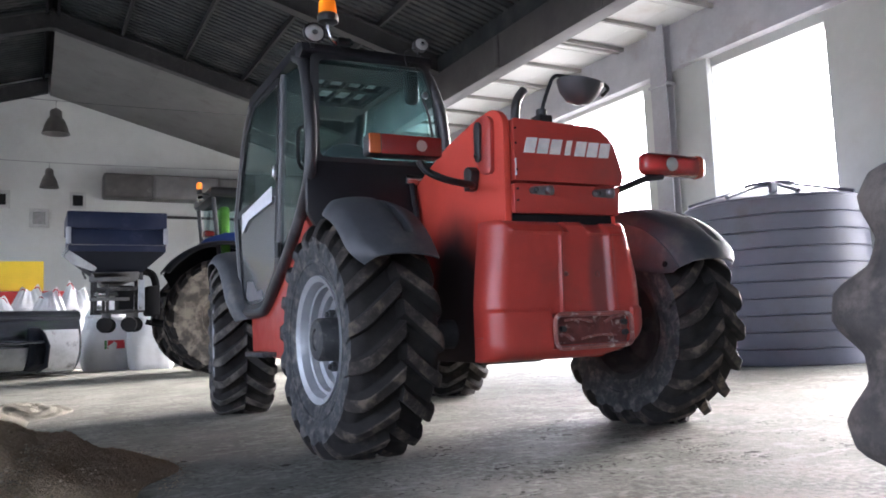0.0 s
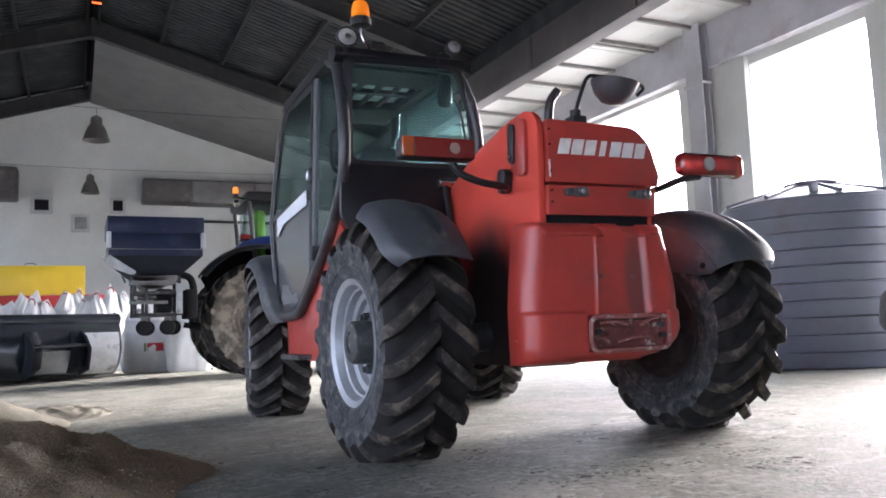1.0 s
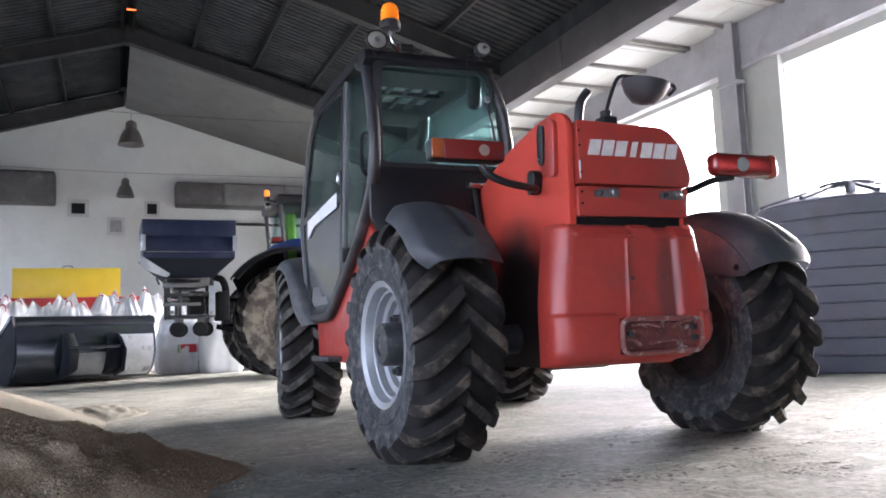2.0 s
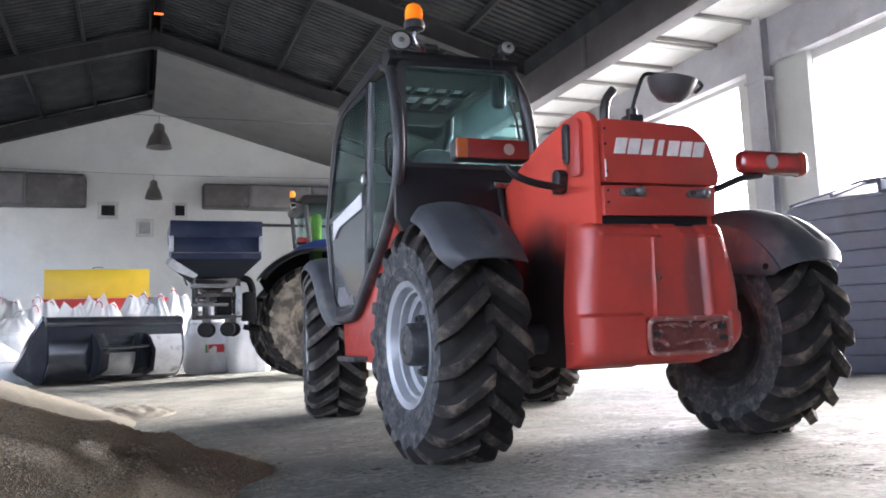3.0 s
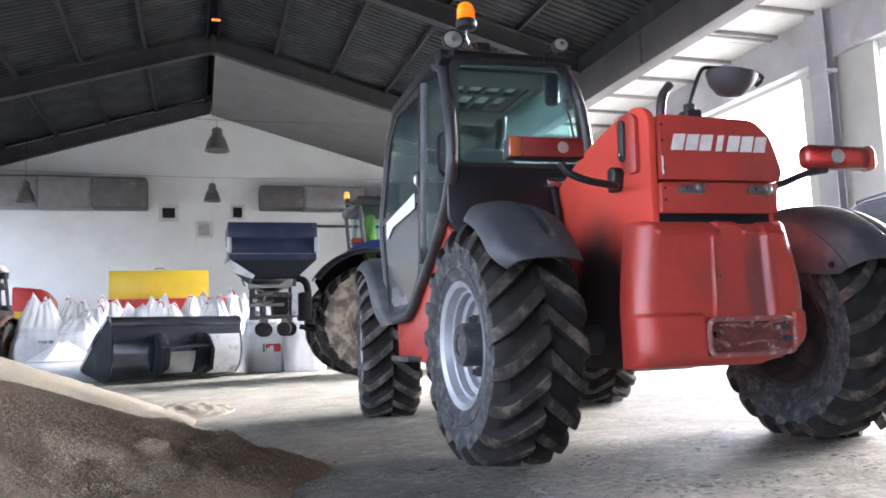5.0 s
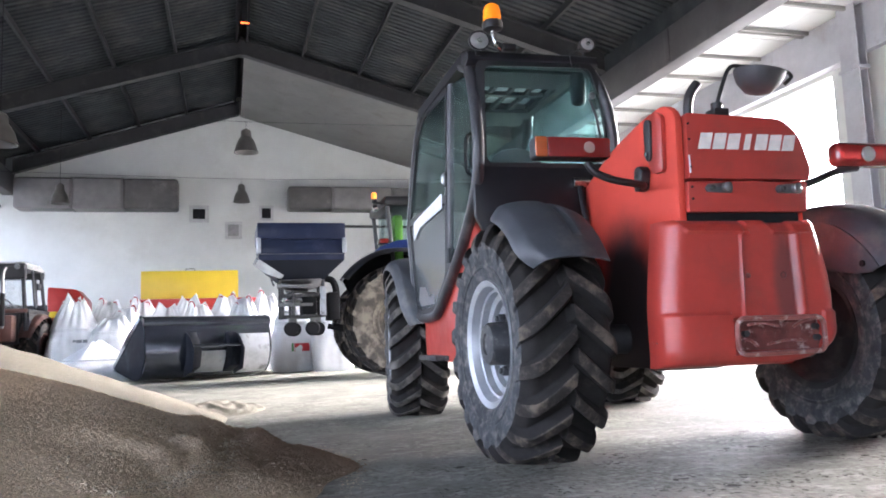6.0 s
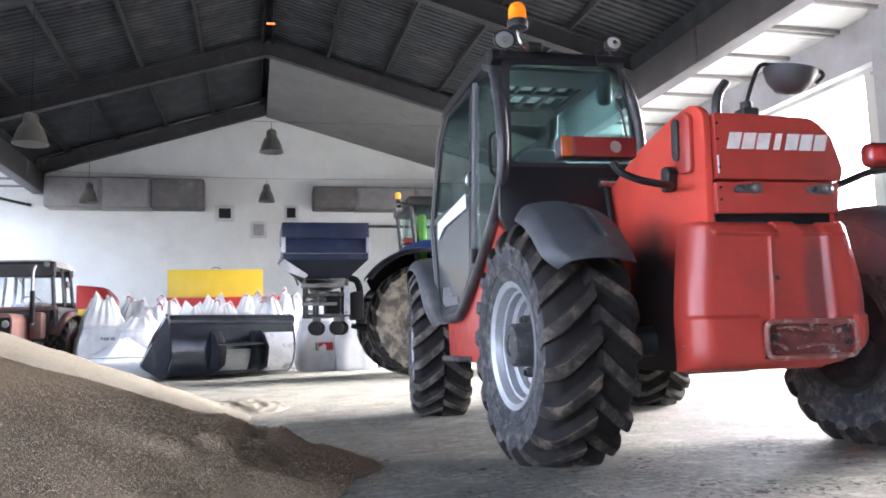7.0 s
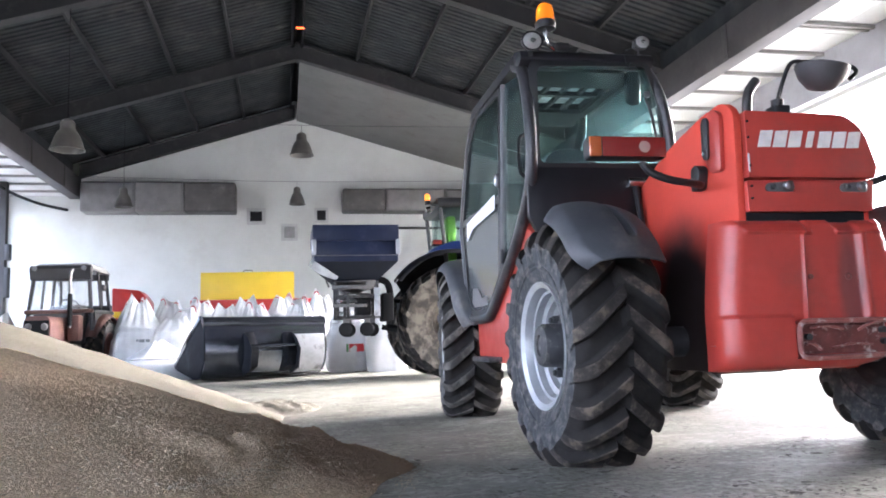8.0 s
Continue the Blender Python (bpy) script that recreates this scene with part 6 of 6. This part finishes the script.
for s in (-1, 1):
    for me_t, me_r, x, y, z in ((oldbig_me, oldbigrim_me, 0.78, 0, 0.71), (oldsmall_me, oldsmallrim_me, 0.7, 1.6, 0.415)):
        w = new("wheel", me_r)
        w.parent = old
        w.matrix_local = pose(s * x, y, z, 0, 0, 0 if s > 0 else 180)
        t_ = new("tyre", me_t)
        t_.parent = w
    part("mudguard", mudguard_mesh(s, cy=0.0, cz=0.71, a0=20, a1=160, xo=1.02, xi=0.6, r0=0.80, r1=0.80, slot=False), OLDFENDER, old, "dusty dark red mudguard")
part("front_axle", cyl((-0.65, 1.6, 0.42), (0.65, 1.6, 0.42), 0.06, 10), DARK, old)
part("rear_axle", cyl((-0.7, 0, 0.7), (0.7, 0, 0.7), 0.12, 10), DARK, old)

# ---- water tank ----
tank = thing("water_tank", pose(9.16, 7.46, 0), "large dark blue-grey plastic water tank with ribbed sides", "water tank")
R = 1.19
prof = [(0.0, 0.0), (R - 0.03, 0.0)]
z = 0.0
for k in range(10):
    h = 0.213
    prof += [(R - 0.022, z + 0.003), (R - 0.004, z + 0.012), (R + 0.002, z + 0.03), (R + 0.002, z + h - 0.03), (R + 0.008, z + h - 0.015), (R - 0.022, z + h - 0.003)]
    z += h
prof += [(R - 0.02, z + 0.02), (R - 0.10, z + 0.06), (0.34, z + 0.27), (0.30, z + 0.28), (0.30, z + 0.31), (0.0, z + 0.32)]
part("shell", lathe(prof, "z", 72), TANK, tank)
for k in range(8):
    a = 2 * math.pi * k / 8 + 0.2
    c, s = math.cos(a), math.sin(a)
    part("roof_rib", tube([(c * (R - 0.06), s * (R - 0.06), z + 0.065), (c * 0.36, s * 0.36, z + 0.27)], 0.028, 8), TANK, tank)
part("lid", lathe([(0.0, z + 0.31), (0.33, z + 0.305), (0.35, z + 0.33), (0.30, z + 0.345), (0.0, z + 0.355)], "z", 32), TANK, tank)
part("lifting_lug", box(-0.06, 0.06, -0.03, 0.03, z + 0.0, z + 0.18, 0.01), TANK, tank).location = (-1.02 * 0.75, -1.02 * 0.66, 0.02)

# ---- another machine's tyre beside the camera; the vehicle is unknown, only its wheel is built ----
near = thing("unknown_vehicle", pose(1.556, 0.365, 0.60, 0, 0, 16.9), "unknown vehicle of which only a dusty lugged wheel is built", "trailer")
tw = part("wheel", rim_mesh(0.32, 0.17, -1), RIM, near)
GREYRUB = material("grey_dusty_rubber", (0.066, 0.055, 0.050), rough=0.85, vary=0.5, scale=9, stain=(0.14, 0.112, 0.095), stain_scale=7, stain_at=(0.45, 0.65), bump=0.25, bump_scale=50)
near_tyre = new("tyre", tyre_mesh([GREYRUB, GREYRUB, GREYRUB], 0.616, 0.17, 0.32, 17, 0.054, 0.045, 0.05, flank=0.085, stagger=0.0, soft=1.0))
near_tyre.parent = tw
near_tyre.matrix_local = pose(0, 0, 0, -5.5, 0, 0)


# ---- heaps ----
GRAIN = material("brown_grain", (0.63, 0.485, 0.33), rough=0.9, vary=0.5, scale=95, dark=(0.31, 0.24, 0.165), bump=1.0, bump_scale=120, spec=0.2)
SAND = material("pale_beige_grain", (0.195, 0.18, 0.14), rough=0.95, vary=0.25, scale=40, bump=0.6, bump_scale=120, spec=0.2)


def heap_mesh(radius, height, seed, lumps=0.02, squash=1.0, wave=0.05, tip=0.0, na=160, nr=70):
    """A poured heap with a soft top, slides in its flank and an uneven toe."""
    bm = bmesh.new()
    rings = []
    for j in range(nr + 1):
        u = j / nr
        ring = []
        for i in range(na):
            a = 2 * math.pi * i / na
            c, s = math.cos(a), math.sin(a)
            edge = 1 + wave * noise.noise((c * 1.5 + seed, s * 1.5, 0)) + 0.02 * noise.noise((c * 6 + seed, s * 6, 2)) + tip * math.exp(-(((a + 0.05 + math.pi) % (2 * math.pi) - math.pi) / 0.15) ** 2)
            r = radius * u * edge
            h = height * max(0.0, (1 - u) - 0.06 * math.exp(-((u / 0.12) ** 2)))
            h += 0.0 if u > 0.995 else (lumps * noise.fractal((r * c * 2.2 + seed, r * s * 2.2, 1), 1.0, 2.0, 5) + 0.35 * lumps * noise.noise((r * c * 14, r * s * 14, seed))) * min(1, (1 - u) * 9)
            if tip:
                slide = math.exp(-(((a + 0.25 + math.pi) % (2 * math.pi) - math.pi) / 0.35) ** 2 - ((u - 0.78) / 0.14) ** 2)
                h += 0.11 * slide * (abs(noise.noise((r * c * 3.1, r * s * 3.1, 4.0))) - 0.2) + 0.05 * slide * noise.fractal((r * c * 7, r * s * 7, 9.0), 0.8, 2.0, 4)
            ring.append(bm.verts.new((r * c, r * s * squash, max(h, 0.0) + (0.004 if u < 0.995 else -0.004))))
        rings.append(ring)
    for j in range(nr):
        for i in range(na):
            bm.faces.new((rings[j][i], rings[j][(i + 1) % na], rings[j + 1][(i + 1) % na], rings[j + 1][i]))
    bmesh.ops.remove_doubles(bm, verts=rings[0], dist=0.001)
    return bm


def kernels(heap, count, seed, sizes, m):
    """Loose kernels lying on a heap: small eight-sided grains over its faces."""
    rng = random.Random(seed)
    faces = [f for f in heap.data.polygons if f.center.y < 1.4 and f.center.x > -1.9]
    total = np.cumsum([f.area for f in faces]).tolist()
    verts, polys = [], []
    co = heap.data.vertices
    for f in rng.choices(faces, cum_weights=total, k=count):
        q = [co[i].co for i in f.vertices]
        u, v = rng.random(), rng.random()
        p = q[0].lerp(q[1], u).lerp(q[-1].lerp(q[2 % len(q)], u), v)
        s = rng.uniform(*sizes)
        turn = Matrix.Rotation(rng.uniform(0, 6.28), 3, Vector((rng.uniform(-1, 1), rng.uniform(-1, 1), 1)).normalized())
        b = len(verts)
        for d in ((1.5, 0, 0), (-1.5, 0, 0), (0, 0.8, 0), (0, -0.8, 0), (0, 0, 0.8), (0, 0, -0.8)):
            verts.append(p + f.normal * s * 0.4 + turn @ (Vector(d) * s))
        polys += [(b + i, b + j, b + k) for i, j, k in ((0, 2, 4), (2, 1, 4), (1, 3, 4), (3, 0, 4), (2, 0, 5), (1, 2, 5), (3, 1, 5), (0, 3, 5))]
    me = bpy.data.meshes.new("loose_grains")
    me.from_pydata(verts, [], polys)
    me.materials.append(m)
    ob = new("loose_grains", me)
    ob.matrix_world = heap.matrix_world
    return ob


KERNEL = material("loose_kernels", (0.57, 0.44, 0.295), rough=0.85, vary=0.2, scale=20, island=0.30, spec=0.1)
# heap and kernels turn darker brown towards the toe
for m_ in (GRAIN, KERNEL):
    add_blot(m_, (2.35, -0.15, 0.0), (1.05, 1.0, 1.0), (0.185, 0.132, 0.088), (0.25, 1.15))
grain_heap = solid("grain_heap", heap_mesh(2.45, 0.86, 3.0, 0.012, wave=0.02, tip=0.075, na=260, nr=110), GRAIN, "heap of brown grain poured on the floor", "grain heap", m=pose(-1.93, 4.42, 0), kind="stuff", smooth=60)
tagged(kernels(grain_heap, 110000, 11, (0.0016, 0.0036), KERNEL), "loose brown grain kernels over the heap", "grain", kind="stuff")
CLUMP = material("pale_grain_clumps", (0.40, 0.33, 0.24), rough=0.9, vary=0.3, scale=30, island=0.4, spec=0.1)
rng = random.Random(21)
verts, polys = [], []
spots = []
crest = smoothed([(2.12, 0.06, 0), (2.00, -0.24, 0), (1.93, -0.50, 0), (1.84, -0.88, 0), (1.72, -1.10, 0), (1.50, -1.36, 0)], 40)
for p in crest:
    for k in range(4):
        spots.append((p.x + rng.gauss(0, 0.035), p.y + rng.gauss(0, 0.02), rng.uniform(0.002, 0.008)))
for k in range(500):
    a, r = rng.gauss(-0.06, 0.14), 2.45 * (1.045 + rng.gauss(0, 0.014))
    spots.append((r * math.cos(a), r * math.sin(a), rng.uniform(0.0015, 0.0045)))
for k in range(1200):
    a, r = rng.uniform(-1.0, 0.5), 2.45 * rng.uniform(0.55, 1.0)
    spots.append((r * math.cos(a), r * math.sin(a), rng.uniform(0.003, 0.0075)))
bpy.context.view_layer.update()
for x, y, size in spots:
    hit, place, _, _ = grain_heap.ray_cast(Vector((x, y, 3.0)), Vector((0, 0, -1)))
    z = max(place.z, 0.0) if hit else 0.0
    b = len(verts)
    for d in ((1, 0, 0), (-1, 0, 0), (0, 1, 0), (0, -1, 0), (0, 0, 1), (0, 0, -1)):
        verts.append((x + size * d[0] * rng.uniform(0.6, 1.5), y + size * d[1] * rng.uniform(0.6, 1.5), z + size * (0.4 + d[2] * rng.uniform(0.5, 1.0))))
    polys += [(b + i, b + j, b + k) for i, j, k in ((0, 2, 4), (2, 1, 4), (1, 3, 4), (3, 0, 4), (2, 0, 5), (1, 2, 5), (3, 1, 5), (0, 3, 5))]
me = bpy.data.meshes.new("grain_clumps")
me.from_pydata(verts, [], polys)
me.materials.append(CLUMP)
# clumps turn darker brown at the toe too
add_blot(CLUMP, (2.35, -0.1, 0.0), (0.8, 0.45, 1.0), (0.15, 0.105, 0.07), (0.4, 1.0))
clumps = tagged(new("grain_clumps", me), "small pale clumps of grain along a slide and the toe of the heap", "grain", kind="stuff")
clumps.matrix_world = grain_heap.matrix_world
solid("sand_heap", heap_mesh(3.15, 1.22, 8.0, 0.02), SAND, "heap of pale beige meal poured on the floor", "meal heap", m=pose(-3.2, 7.75, 0), kind="stuff", smooth=60)
solid("sand_patch", heap_mesh(0.62, 0.10, 5.0, 0.045, 1.3, na=90, nr=30), SAND, "low spill of pale beige meal on the floor", "meal heap", m=pose(-0.25, 8.45, 0), kind="stuff", smooth=60)

# crumbs of earth and straw on the floor
CLOD = material("dark_earth_crumbs", (0.05, 0.042, 0.03), rough=0.95, vary=0.4, scale=30)
bm = bmesh.new()
rng = random.Random(4)
clump = (3.0, 3.2)
for k in range(1300):
    x, y = rng.uniform(1.6, 9.0), rng.uniform(1.6, 9.5)
    if k % 3:
        if k % 18 == 1:
            clump = (2.9 + rng.gauss(0, 1.1), 3.3 + rng.gauss(0, 0.65))
        x, y = clump[0] + rng.gauss(0, 0.07), clump[1] + rng.gauss(0, 0.035)
    s = rng.uniform(0.003, 0.010) * (2.0 if rng.random() < 0.06 else 1)
    sub = bmesh.new()
    bmesh.ops.create_icosphere(sub, subdivisions=1, radius=s)
    for v in sub.verts:
        v.co *= rng.uniform(0.35, 1.5)
        v.co.z *= 0.10
        v.co.x *= 1.6
    merge(bm, sub, pose(x, y, s * 0.25, 0, 0, rng.uniform(0, 360)))
solid("floor_crumbs", bm, CLOD, "dark crumbs of earth scattered on the floor", "crumbs", kind="stuff", smooth=0)
